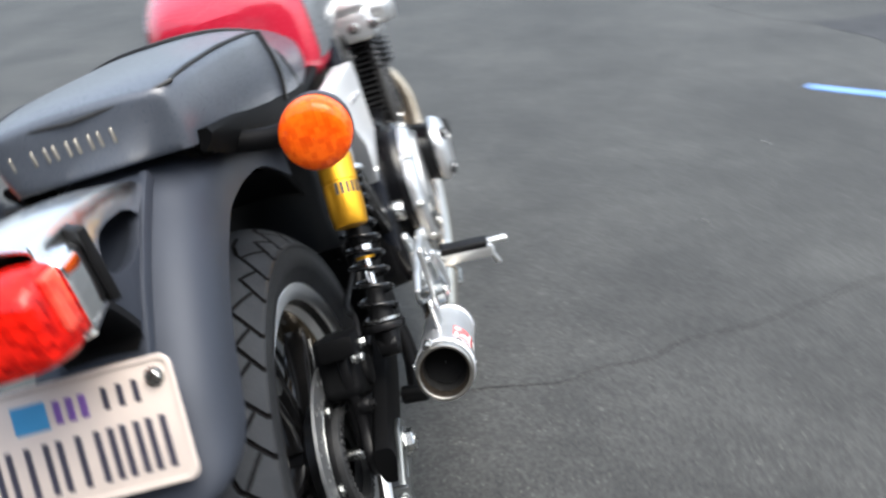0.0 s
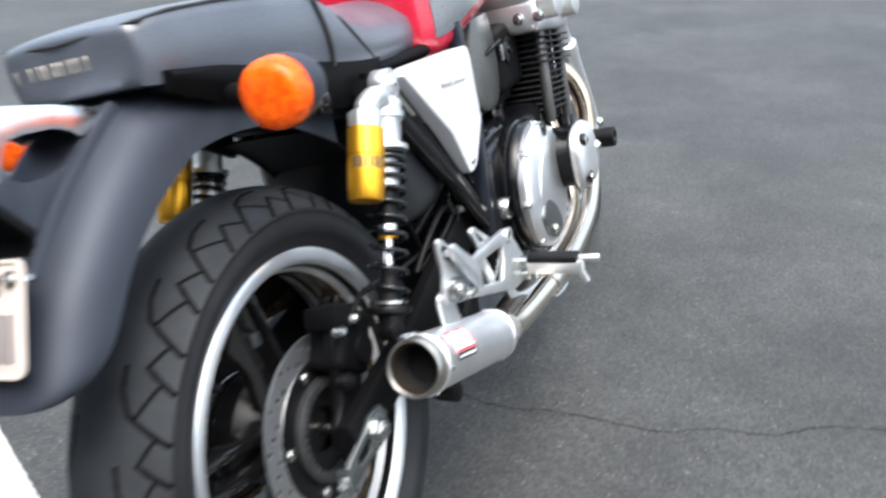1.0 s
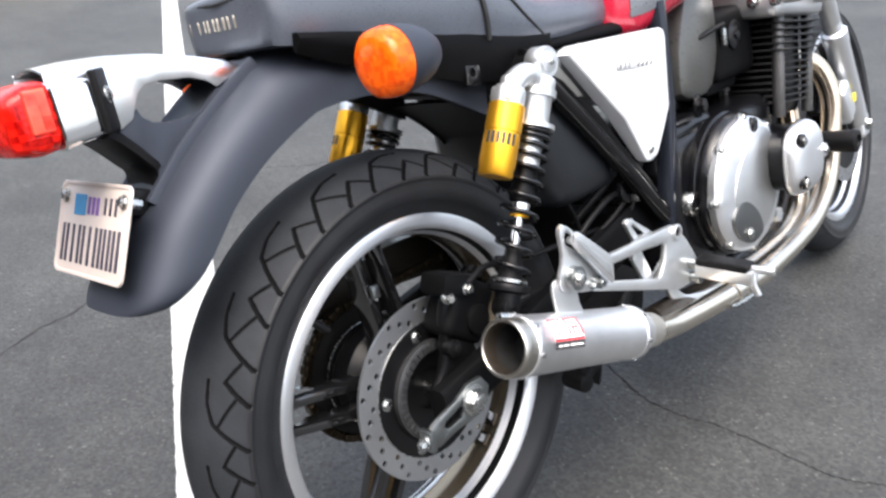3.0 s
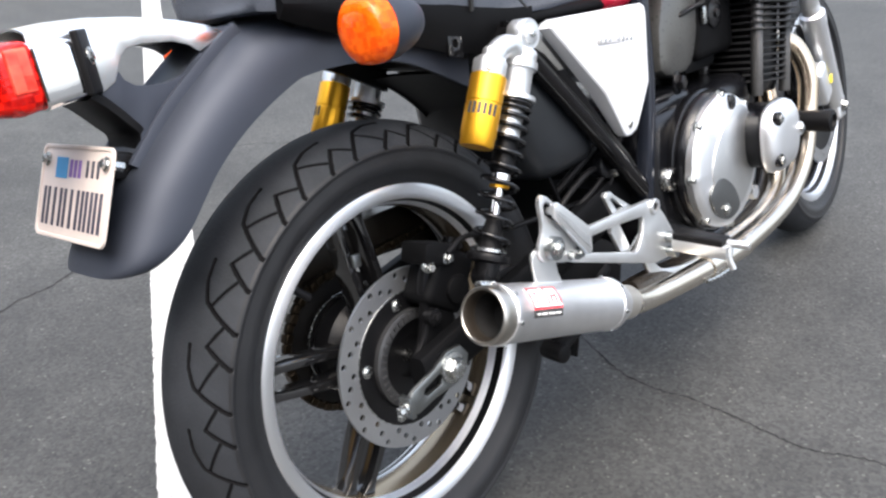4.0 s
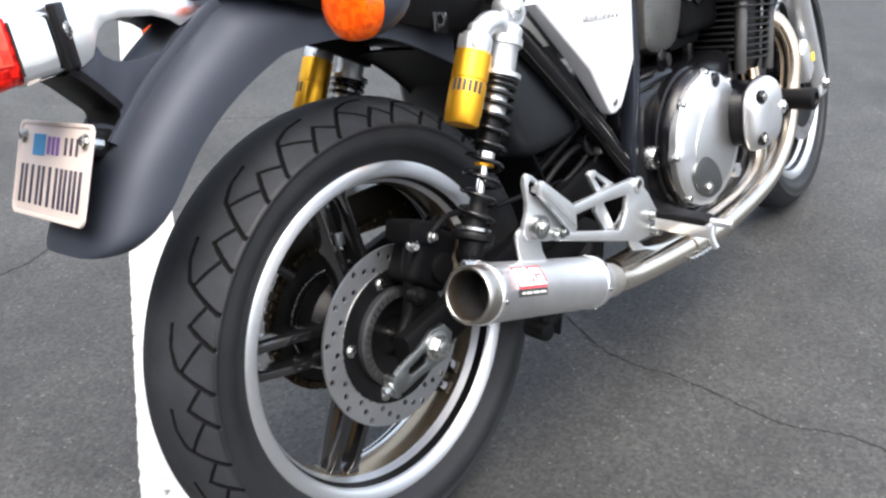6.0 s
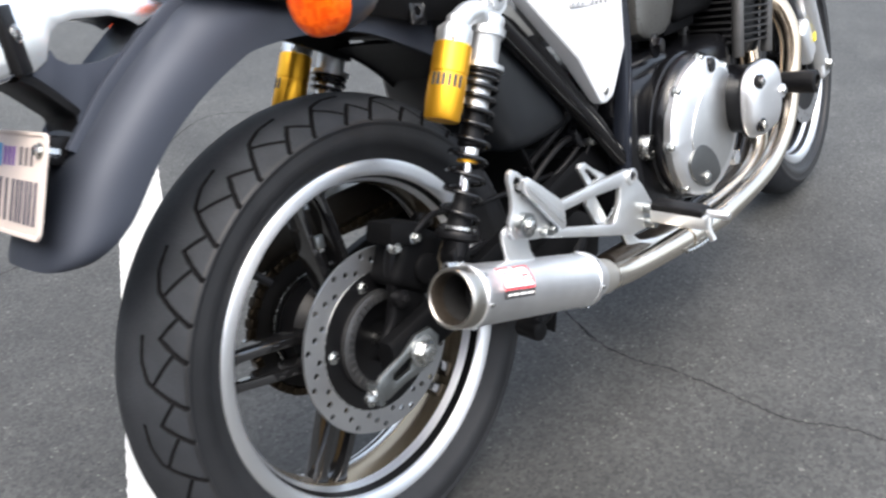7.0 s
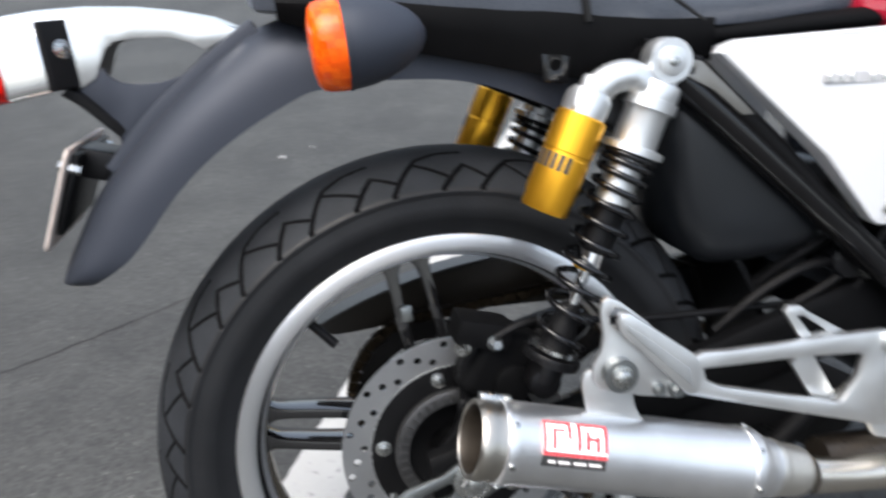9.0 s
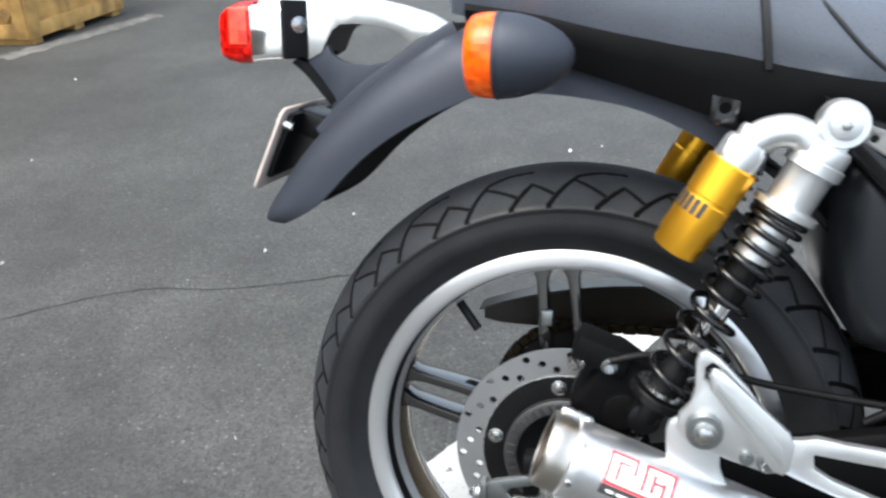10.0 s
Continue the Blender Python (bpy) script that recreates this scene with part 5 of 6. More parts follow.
def side_cover(s):
    bm = bmesh.new()
    F1 = [(0.284, 0.718), (0.292, 0.725), (0.306, 0.728), (0.505, 0.717), (0.518, 0.712), (0.522, 0.700), (0.509, 0.595), (0.388, 0.603)]
    x1 = [0.160, 0.162, 0.164, 0.172, 0.170, 0.168, 0.171, 0.168]
    F2 = [(0.490, 0.530), (0.484, 0.521), (0.470, 0.516), (0.455, 0.518), (0.446, 0.525)]
    x2 = [0.156, 0.154, 0.153, 0.154, 0.157]
    a = [bm.verts.new((s * x, y, z)) for (y, z), x in zip(F1, x1)]
    c = [bm.verts.new((s * x, y, z)) for (y, z), x in zip(F2, x2)]
    bm.faces.new(a)
    bm.faces.new([a[7], a[6], *c])
    loop = a[:7] + c + [a[7]]
    back = [bm.verts.new((s * 0.138, v.co.y * 0.985 + 0.006, v.co.z * 0.99 + 0.006)) for v in loop]
    for i in range(len(loop)):
        j = (i + 1) % len(loop)
        bm.faces.new((loop[i], loop[j], back[j], back[i]))
    bm.faces.new(back)
    bmesh.ops.recalc_face_normals(bm, faces=bm.faces)
    keep = [e for e in bm.edges if e.calc_face_angle(0) > 0.6 and max(abs(v.co.x) for v in e.verts) > 0.15 and min(abs(v.co.x) for v in e.verts) > 0.145]
    bmesh.ops.bevel(bm, geom=keep, offset=0.005, segments=3, affect="EDGES", profile=0.6)
    thing = part("side_cover", bm, PEARL, bike, "pearl white side cover", 28)
    part("cover_bolt", hex_bolt((s * 0.1535, 0.463, 0.537), (s, 0, -0.25), 0.0065, 0.006), BOLT, thing)
    slope = Matrix.Rotation(radians(-7.5), 4, "X")
    badge = part("emblem", block((s * 0.1672, 0.431, 0.6755), (0.003, 0.094, 0.0125), 0.001, None, slope, 1), material("emblem_grey", (0.50, 0.50, 0.51), 0.4, metal=0.3), thing, "small grey maker's emblem")
    for k in range(8):
        if k != 3:
            part("emblem_bar", block((s * 0.1685, 0.390 + 0.0117 * k, 0.6809 - 0.00154 * k), (0.0025, 0.0062, 0.0085), 0.0006, None, slope, 1), CHROME, badge)


side_cover(1)
side_cover(-1)


# fuel tank
def tank_ring(y, w, z0, z1, n=40, p=0.55, low=None):
    """A rounded oblong section; low gives the lower half a squarer corner."""
    zc, h = (z0 + z1) / 2, (z1 - z0) / 2
    ring = []
    for a in np.linspace(0, 2 * math.pi, n + 1)[:-1]:
        e, f = (low, low + 0.2) if low and math.sin(a) < 0 else (p, p + 0.15)
        ring.append(V(w * math.copysign(abs(math.cos(a)) ** e, math.cos(a)), y, zc + h * math.copysign(abs(math.sin(a)) ** f, math.sin(a))))
    return ring


TANK = [(0.448, 0.060, 0.745, 0.850), (0.457, 0.096, 0.716, 0.868), (0.475, 0.122, 0.705, 0.885), (0.53, 0.142, 0.701, 0.910), (0.62, 0.150, 0.719, 0.938), (0.74, 0.152, 0.748, 0.962), (0.86, 0.146, 0.790, 0.972), (0.97, 0.128, 0.812, 0.966), (1.05, 0.098, 0.830, 0.945), (1.085, 0.060, 0.85, 0.915)]
tank_rows = list(zip(*[[q.y for q in spline([(i, s[j], 0) for i, s in enumerate(TANK)], 5)] for j in range(4)]))
tank = part("fuel_tank", skin(bmesh.new(), [tank_ring(*r, low=0.3) for r in tank_rows]), TANK_RED, bike, "candy red fuel tank with silver side panels", 50)
for s in (-1, 1):
    rows = []
    for y, w, z0, z1 in tank_rows:
        if not 0.487 <= y <= 0.98:
            continue
        zc, h = (z0 + z1) / 2, (z1 - z0) / 2
        lo = -0.62
        ring = []
        for k in range(13):
            v = lo + (0.62 - lo) * k / 12
            e, f = (0.3, 0.5) if v < 0 else (0.55, 0.70)
            a = math.asin(min(1, abs(v) ** (1 / f)))
            ring.append(V(s * (w * math.cos(a) ** e + 0.002), y, zc + h * v))
        rows.append(ring)
    part("tank_panel", solid(skin(bmesh.new(), rows, close_ring=False, caps=False), 0.002), TANK_GREY, tank, "silver grey tank side panel")

# ---- engine ----
case = block((0, 0.725, 0.400), (0.30, 0.40, 0.26), 0.035, segments=4)
block((0, 0.62, 0.50), (0.27, 0.20, 0.10), 0.03, case, None, 3)
block((0, 0.74, 0.275), (0.22, 0.30, 0.07), 0.02, case, None, 3)
engine = part("engine", case, BLACK_ENGINE, bike, "black air-cooled four-cylinder engine")
CL = (0.140, 0.690, 0.413)
side_ring = bmesh.new()
rows = []
for x, r in ((0.135, 0.120), (0.150, 0.127), (0.160, 0.127), (0.163, 0.123), (0.167, 0.123), (0.170, 0.127), (0.180, 0.126), (0.186, 0.121)):
    rows.append([V(x, CL[1] + r * 0.955 * math.cos(a), CL[2] + r * math.sin(a)) for a in np.linspace(0, 2 * math.pi, 65)[:-1]])
part("clutch_case", skin(side_ring, rows), BLACK_ENGINE, engine, "ribbed black clutch case")


def egg(cy, cz, ry, rz, x0, x1, edge, n=56, lobes=0, bm=None):
    """A rounded lid standing off the engine's side, its rim broken by small bosses."""
    rows = []
    for x, k in ((x0, 1.0), (x0 + (x1 - x0) * 0.55, 1.0), (x0 + (x1 - x0) * 0.8, 1 - edge * 0.35), (x1, 1 - edge), (x1 + 0.002, 0.4), (x1 + 0.0024, 0.02)):
        ring = []
        for i in range(n):
            a = 2 * math.pi * i / n
            g = 1 + (0.035 * max(0, math.cos(lobes * a)) ** 6 * (1 if k > 0.9 else 0) if lobes else 0)
            ring.append(V(x, cy + ry * k * g * math.cos(a), cz + rz * k * g * math.sin(a)))
        rows.append(ring)
    return skin(bm or bmesh.new(), rows)


part("clutch_cover", egg(0.692, 0.411, 0.121, 0.118, 0.184, 0.206, 0.12, 112, 8), ALLOY, engine, "silver cast clutch cover")
tear = smooth2([(0.728, 0.504), (0.776, 0.474), (0.790, 0.422), (0.768, 0.362), (0.722, 0.326), (0.668, 0.334), (0.622, 0.392), (0.630, 0.434), (0.662, 0.470)], 6)
part("cover_face", plate(tear, 0.2060, 0.2096, (), 0.0016), brushed_material("smooth_cast_face", (0.62, 0.63, 0.63), 0.42, (1, 1, 1), 0.02), engine, "flat face of the clutch cover")
low_disc = plate(smooth2([(0.604, 0.372), (0.628, 0.392), (0.660, 0.388), (0.694, 0.360), (0.708, 0.324), (0.680, 0.312), (0.648, 0.317), (0.616, 0.340)], 6), 0.2062, 0.2112, (), 0.0012)
part("cover_boss", low_disc, brushed_material("grey_cast_face", (0.15, 0.155, 0.155), 0.46, (1, 1, 1), 0.04), engine, "darker flat boss on the clutch cover")
for k in range(8):
    a = 2 * math.pi * k / 8
    part("cover_bolt", hex_bolt((0.190, 0.692 + 0.121 * math.cos(a), 0.411 + 0.118 * math.sin(a)), (1, 0, 0), 0.0062, 0.012), ADJUSTER_ALLOY, engine)
part("cover_bolt", hex_bolt((0.2112, 0.656, 0.332), (1, 0, 0), 0.008, 0.006), BOLT, engine)
part("filler_cap", drum((0.190, 0.712, 0.512), (0.209, 0.712, 0.512), 0.013, 24, 0.2), BLACK_ENGINE, engine, "black oil filler cap")


def soft_box(cy, cz, ry, rz, xs, power=0.72, n=56):
    """A rounded lid: rows of (x, scale) from the engine outwards."""
    return [[V(x, cy + ry * k * math.copysign(abs(math.cos(a)) ** power, math.cos(a)), cz + rz * k * math.copysign(abs(math.sin(a)) ** power, math.sin(a))) for a in np.linspace(0, 2 * math.pi, n + 1)[:-1]] for x, k in xs]


part("pulse_case", skin(bmesh.new(), soft_box(0.806, 0.428, 0.060, 0.058, ((0.13, 1.0), (0.225, 1.0), (0.232, 1.05), (0.236, 1.05)))), BLACK_ENGINE, engine, "black case behind the end cover")
part("pulse_cover", skin(bmesh.new(), soft_box(0.806, 0.428, 0.068, 0.065, ((0.236, 0.97), (0.238, 1.0), (0.246, 1.0), (0.254, 0.95), (0.261, 0.84), (0.2655, 0.66), (0.267, 0.40), (0.267, 0.03)))), ALLOY, engine, "silver rounded end cover", 50)
part("cover_lip", skin(bmesh.new(), soft_box(0.806, 0.428, 0.0695, 0.0665, ((0.2365, 1.0), (0.2405, 1.0)))), BLACK_ENGINE, engine, "dark joint of the end cover")
for dy, dz in ((-0.040, 0.040), (-0.040, -0.036), (0.050, 0.0)):
    # low disc under each bolt: black on two, alloy on the third
    part("bolt_disc", drum((0.2585, 0.806 + dy, 0.428 + dz), (0.2672, 0.806 + dy, 0.428 + dz), 0.0125, 20, 0.1), BLACK_ENGINE if dy < 0 else ALLOY, engine, "dark disc round the bolt" if dy < 0 else "")
    part("cover_bolt", hex_bolt((0.2668, 0.806 + dy, 0.428 + dz), (1, 0, 0), 0.0075, 0.005, False), BOLT, engine)
part("drain_boss", hex_bolt((0.165, 0.81, 0.315), (1, 0, 0), 0.015, 0.030), ALLOY, engine, "bright boss low on the engine")
part("starter_boss", hex_bolt((0.140, 0.645, 0.563), (1, 0.2, 0), 0.014, 0.016), BLACK_ENGINE, engine)

TILT_CYL = Matrix.Translation((0, 0.945, 0.495)) @ Matrix.Rotation(radians(-8), 4, "X")


def tilted(bm):
    bmesh.ops.transform(bm, matrix=TILT_CYL, verts=bm.verts)
    return bm


core = block((0, 0.022, 0.10), (0.32, 0.112, 0.24), 0.02)
part("cylinder_block", tilted(core), BLACK_ENGINE, engine, "black cylinder block")
for sx in (-0.166, -0.056, 0.056, 0.166):
    for sy in (-0.042, 0.086):
        part("stud_column", tilted(drum((sx, sy, -0.02), (sx, sy, 0.175), 0.011, 14, 0.1)), STUD_GREY, engine, "grey stud column between the fins")
for k in range(13):
    z = 0.006 + 0.0124 * k
    grow = 0.018 if k > 7 else 0.0
    fin = plate([(x, y + 0.024) for x, y in rounded(0.352 + 2 * grow, 0.146 + grow, 0.030)], z, z + 0.0034, (), 0.0007, axes="xy")
    part("cooling_fin", tilted(fin), FIN, engine, "dark cooling fin with bare edges")
head = block((0, 0, 0.202), (0.385, 0.215, 0.070), 0.018, segments=3)
for s in (-1, 1):
    for sy in (-0.070, 0.070):
        drum((s * 0.150, sy, 0.222), (s * 0.225, sy, 0.222), 0.034, 28, 0.25, head)
block((0, -0.070, 0.238), (0.38, 0.080, 0.05), 0.025, head, None, 4)
block((0, 0.070, 0.238), (0.38, 0.080, 0.05), 0.025, head, None, 4)
part("cylinder_head", tilted(head), ALLOY, engine, "silver cylinder head with twin cam covers")
for sx in (-0.15, -0.05, 0.05, 0.15, 0.192):
    part("head_bolt", tilted(hex_bolt((sx, -0.108, 0.195), (0, -1, 0.1), 0.008, 0.014)), BOLT, engine)
airbox_side = [(0.662, 0.744), (0.764, 0.744), (0.768, 0.690), (0.764, 0.640), (0.752, 0.605), (0.736, 0.580), (0.712, 0.568), (0.672, 0.567), (0.640, 0.574), (0.622, 0.587), (0.620, 0.606), (0.626, 0.660)]
part("airbox", plate(airbox_side, -0.130, 0.130, (), 0.016), AIRBOX_GREY, bike, "smooth grey airbox behind the cylinders", 40)
part("airbox_strap", tube([(0.118, 0.690, 0.668), (0.131, 0.700, 0.672), (0.133, 0.740, 0.678), (0.130, 0.784, 0.680)], 0.0042, 10), BLACK_PLASTIC, bike, "black strap on the airbox")
intake = block((0, 0.835, 0.640), (0.25, 0.150, 0.130), 0.02, segments=3)
block((0, 0.800, 0.585), (0.22, 0.12, 0.06), 0.015, intake)
part("intake_body", intake, DEEP_BLACK, engine, "matt black intake between airbox and cylinders")
part("throttle_wheel", lathe([(0.0005, 0), (0.024, 0), (0.026, 0.002), (0.026, 0.005), (0.020, 0.007), (0.008, 0.007), (0.007, 0.011), (0.0005, 0.011)], (0.125, 0.825, 0.655), (1, 0, 0), 28), BLACK_ENGINE, engine, "black throttle wheel")
for sx in (-0.10, -0.035, 0.035, 0.10):
    part("throttle_body", drum((sx, 0.762, 0.650), (sx, 0.86, 0.672), 0.021, 20, 0.15), BLACK_ENGINE, engine)
part("intake_clip", block((0.131, 0.780, 0.658), (0.008, 0.014, 0.032), 0.003), BOLT, engine, "bright clip beside the intake")
for k, pts in enumerate(([(0.09, 0.30, 0.41), (0.10, 0.36, 0.452), (0.10, 0.43, 0.47), (0.09, 0.50, 0.44)], [(0.08, 0.33, 0.40), (0.10, 0.40, 0.43), (0.105, 0.46, 0.46), (0.10, 0.52, 0.50)], [(0.06, 0.36, 0.44), (0.085, 0.41, 0.48), (0.09, 0.45, 0.50), (0.09, 0.52, 0.53)], [(0.09, 0.44, 0.40), (0.105, 0.47, 0.44), (0.10, 0.50, 0.48), (0.09, 0.54, 0.55)])):
    part("hose", tube(pts, (0.005, 0.004, 0.007, 0.0035)[k], 10), SOFT_RUBBER, bike, "black rubber hose")
part("linkage_boss", drum((0.05, 0.455, 0.47), (0.112, 0.455, 0.47), 0.022, 20), BLACK_ENGINE, bike)
part("wire_clip", drum((0.08, 0.47, 0.445), (0.118, 0.475, 0.455), 0.009, 12), BOLT, bike)

# ---- exhaust ----
RIGHT = [(0.120, 0.985, 0.562), (0.128, 1.050, 0.562), (0.158, 1.094, 0.544), (0.182, 1.106, 0.480), (0.186, 1.088, 0.395), (0.190, 1.045, 0.312), (0.194, 0.960, 0.262), (0.197, 0.86, 0.244), (0.199, 0.725, 0.236), (0.200, 0.60, 0.245), (0.202, 0.48, 0.259), (0.205, 0.385, 0.274), (0.208, 0.335, 0.287)]
part("header_flange", drum((0.122, 1.030, 0.562), (0.124, 1.052, 0.562), 0.031, 28, 0.2), BOLT, bike, "exhaust flange at the cylinder head")
part("exhaust_header", tube(RIGHT[:9], 0.0205, 20), HEADER_STEEL, bike, "bronze heat-tinted exhaust header")
part("exhaust_pipe", tube(RIGHT[8:], [0.0215, 0.0205, 0.0195, 0.0190, 0.0200], 22), STEEL, bike, "stainless exhaust link pipe")
part("exhaust_header", tube([(0.055, 1.00, 0.598), (0.058, 1.07, 0.585), (0.075, 1.120, 0.520), (0.110, 1.085, 0.380), (0.142, 1.02, 0.278), (0.150, 0.93, 0.235), (0.150, 0.80, 0.228), (0.150, 0.66, 0.236), (0.165, 0.56, 0.246)], 0.0195, 18), HEADER_STEEL, bike, "bronze heat-tinted exhaust header")
for sx in (-0.055, -0.165):
    part("exhaust_header", tube([(sx, 1.00, 0.598), (sx, 1.07, 0.585), (sx * 0.95, 1.120, 0.520), (sx * 0.8, 1.085, 0.380), (sx * 0.5, 1.02, 0.268), (0.02 + sx * 0.3, 0.92, 0.225), (0.06, 0.78, 0.222), (0.11, 0.66, 0.234)], 0.0195, 18), HEADER_STEEL, bike, "bronze heat-tinted exhaust header")
# Added dark pipe: draws the link pipe's shaded upper side as a separate bar.
part("shade_side_pipe", tube([(0.150, 0.62, 0.238), (0.164, 0.54, 0.252), (0.176, 0.45, 0.272), (0.186, 0.36, 0.290)], [0.022, 0.024, 0.024, 0.020], 20), PIPE_SHADE, bike, "dark brown pipe standing in for the link pipe's shaded side")
part("pipe_clamp", lathe([(0.0195, -0.006), (0.0226, -0.006), (0.0226, 0.006), (0.0195, 0.006)], (0.2003, 0.585, 0.247), (0, -1, 0.1), 28, closed=True), STEEL, bike)
part("pipe_spring", tube([(0.222, 0.545, 0.240), (0.223, 0.580, 0.234), (0.222, 0.625, 0.230)], 0.0036, 10, 6), BOLT, bike, "thin bright spring under the link pipe")
TIP, TAIL = V(0.224, -0.010, 0.418), V(0.211, 0.280, 0.310)
AX = (TAIL - TIP).normalized()
sleeve = lathe([(0.0372, 0.022), (0.0394, 0.024), (0.0394, 0.034), (0.0382, 0.036), (0.0382, 0.278), (0.0394, 0.279), (0.0394, 0.290), (0.0382, 0.292), (0.031, 0.308), (0.0295, 0.320), (0.0005, 0.322)], TIP, AX, 64)
muffler = part("muffler", sleeve, MUFFLER_METAL, bike, "brushed round muffler with an open end")
part("muffler_tip", lathe([(0.0376, 0.024), (0.0366, 0.016), (0.0374, 0.012), (0.0372, 0.005), (0.0362, 0.001), (0.0346, -0.0008), (0.0326, -0.0006), (0.0312, 0.001)], TIP, AX, 64), TIP_RIM, muffler, "satin rolled end cap of the muffler")
part("tip_lining", lathe([(0.0314, 0.0006), (0.0300, 0.003), (0.0290, 0.009), (0.0284, 0.022), (0.0282, 0.11)], TIP, AX, 64), TIP_METAL, muffler, "browned lining of the muffler end")
part("muffler_core", lathe([(0.0281, 0.020), (0.0278, 0.060), (0.0005, 0.061)], TIP, AX, 40), material("soot", (0.006, 0.006, 0.006), 0.9), muffler, "sooty inside of the muffler")
part("muffler_neck", lathe([(0.0300, 0.312), (0.0300, 0.320), (0.0285, 0.325), (0.0270, 0.330), (0.0262, 0.350), (0.0240, 0.357), (0.0195, 0.362)], TIP, AX, 40), NECK, muffler, "pale welded neck of the muffler")
mu_out = (V(1, 0, 0.25) - AX * V(1, 0, 0.25).dot(AX)).normalized()
mu_up = AX.cross(mu_out)
mu_up = mu_up if mu_up.z > 0 else -mu_up


def wrap(d0, d1, a0, a1, lift):
    """A patch of foil that follows the muffler's sleeve."""
    rows = []
    for d in np.linspace(d0, d1, 3):
        rows.append([TIP + AX * float(d) + (mu_out * math.cos(radians(a)) + mu_up * math.sin(radians(a))) * (0.0382 + lift) for a in np.linspace(a0, a1, 9)])
    return solid(skin(bmesh.new(), rows, close_ring=False, caps=False), 0.0004)


part("badge", wrap(0.055, 0.118, 1, 47, 0.0006), WHITE_BADGE, muffler, "pale foil badge with red bars")
for d0, d1, a0, a1 in ((0.055, 0.0575, 6, 47), (0.055, 0.082, 43.5, 47), (0.079, 0.082, 24, 47), (0.064, 0.067, 10, 36), (0.067, 0.076, 33, 36), (0.088, 0.118, 43.5, 47), (0.088, 0.0915, 10, 47), (0.0965, 0.100, 12, 36), (0.0965, 0.110, 24, 28), (0.1065, 0.110, 10, 30), (0.1145, 0.118, 10, 47), (0.055, 0.118, 1, 6)):
    part("badge_bar", wrap(d0, d1, a0, a1, 0.0012), RED_BADGE, muffler, "red printed bar")
part("badge_strip", wrap(0.055, 0.118, -14, 0, 0.0006), BLACK_PRINT, muffler, "dark printed strip")
for d0, d1 in ((0.061, 0.068), (0.071, 0.082), (0.086, 0.098), (0.101, 0.113)):
    part("badge_line", wrap(d0, d1, -9, -5.5, 0.0012), WHITE_BADGE, muffler)
for a in (35, 90, 150, -20, -80):
    p = TIP + AX * 0.284 + (mu_out * math.cos(radians(a)) + mu_up * math.sin(radians(a))) * 0.0394
    part("rivet", drum(p, p + (mu_out * math.cos(radians(a)) + mu_up * math.sin(radians(a))) * 0.002, 0.003, 8), BOLT, muffler)
    p = TIP + AX * 0.029 + (mu_out * math.cos(radians(a)) + mu_up * math.sin(radians(a))) * 0.0394
    part("rivet", drum(p, p + (mu_out * math.cos(radians(a)) + mu_up * math.sin(radians(a))) * 0.002, 0.003, 8), BOLT, muffler)
spring_top = TIP + AX * 0.016 + V(-0.012, 0, 0.038)
part("end_bolt", drum(spring_top, spring_top + AX * 0.03, 0.006, 12), BOLT, muffler)

# ---- rear set ----
hanger = plate(smooth2([(0.103, 0.455), (0.122, 0.458), (0.146, 0.442), (0.150, 0.412), (0.160, 0.388), (0.150, 0.378), (0.110, 0.392), (0.101, 0.432)], 3), 0.2155, 0.2220, (), 0.002)
part("muffler_hanger", hanger, ANODISED, bike, "silver muffler hanger")
truss = [(0.189, 0.418), (0.193, 0.434), (0.222, 0.437), (0.234, 0.440), (0.258, 0.4365), (0.330, 0.4305), (0.401, 0.4255), (0.433, 0.4225), (0.447, 0.414), (0.456, 0.401), (0.470, 0.384), (0.494, 0.344), (0.490, 0.322), (0.470, 0.312), (0.430, 0.3155), (0.360, 0.342), (0.292, 0.3685), (0.215, 0.399), (0.195, 0.408)]
bracket = plate(truss, 0.189, 0.199, [
    [(0.232, 0.4235), (0.270, 0.4195), (0.340, 0.4130), (0.404, 0.4030), (0.407, 0.398), (0.400, 0.378), (0.383, 0.357), (0.375, 0.3545), (0.310, 0.378), (0.250, 0.400), (0.234, 0.410)]], 0.002)
rearset = part("rearset_bracket", bracket, ANODISED, bike, "silver cut-out rear foot bracket")
part("hub_plate", plate([(0.1210, 0.5170), (0.1240, 0.5250), (0.1300, 0.5280), (0.1400, 0.5220), (0.1650, 0.4970), (0.1910, 0.4650), (0.1990, 0.4430), (0.2010, 0.4190), (0.1900, 0.4160), (0.1530, 0.4260), (0.1150, 0.4410), (0.1080, 0.4520), (0.1100, 0.4660), (0.1190, 0.4780), (0.1220, 0.4920)], 0.2220, 0.2295, [[(0.1295, 0.5120), (0.1350, 0.5170), (0.1450, 0.5100), (0.1730, 0.4760), (0.1690, 0.4690), (0.1350, 0.4970), (0.1295, 0.5020)]], 0.002), ANODISED, rearset, "silver looped plate carrying the muffler bolt")
part("spacer", drum((0.197, 0.197, 0.424), (0.224, 0.197, 0.424), 0.0075, 16), ADJUSTER_ALLOY, rearset)
part("hanger_bolt", hex_bolt((0.2410, 0.132, 0.455), (1, 0, 0), 0.0075, 0.007), BOLT, bike)
part("hanger_washer", lathe([(0.0005, 0), (0.0148, 0), (0.0158, 0.001), (0.0158, 0.0115), (0.0005, 0.0125)], (0.2290, 0.132, 0.455), (1, 0, 0), 32), ADJUSTER_ALLOY, bike, "grey metal bush")
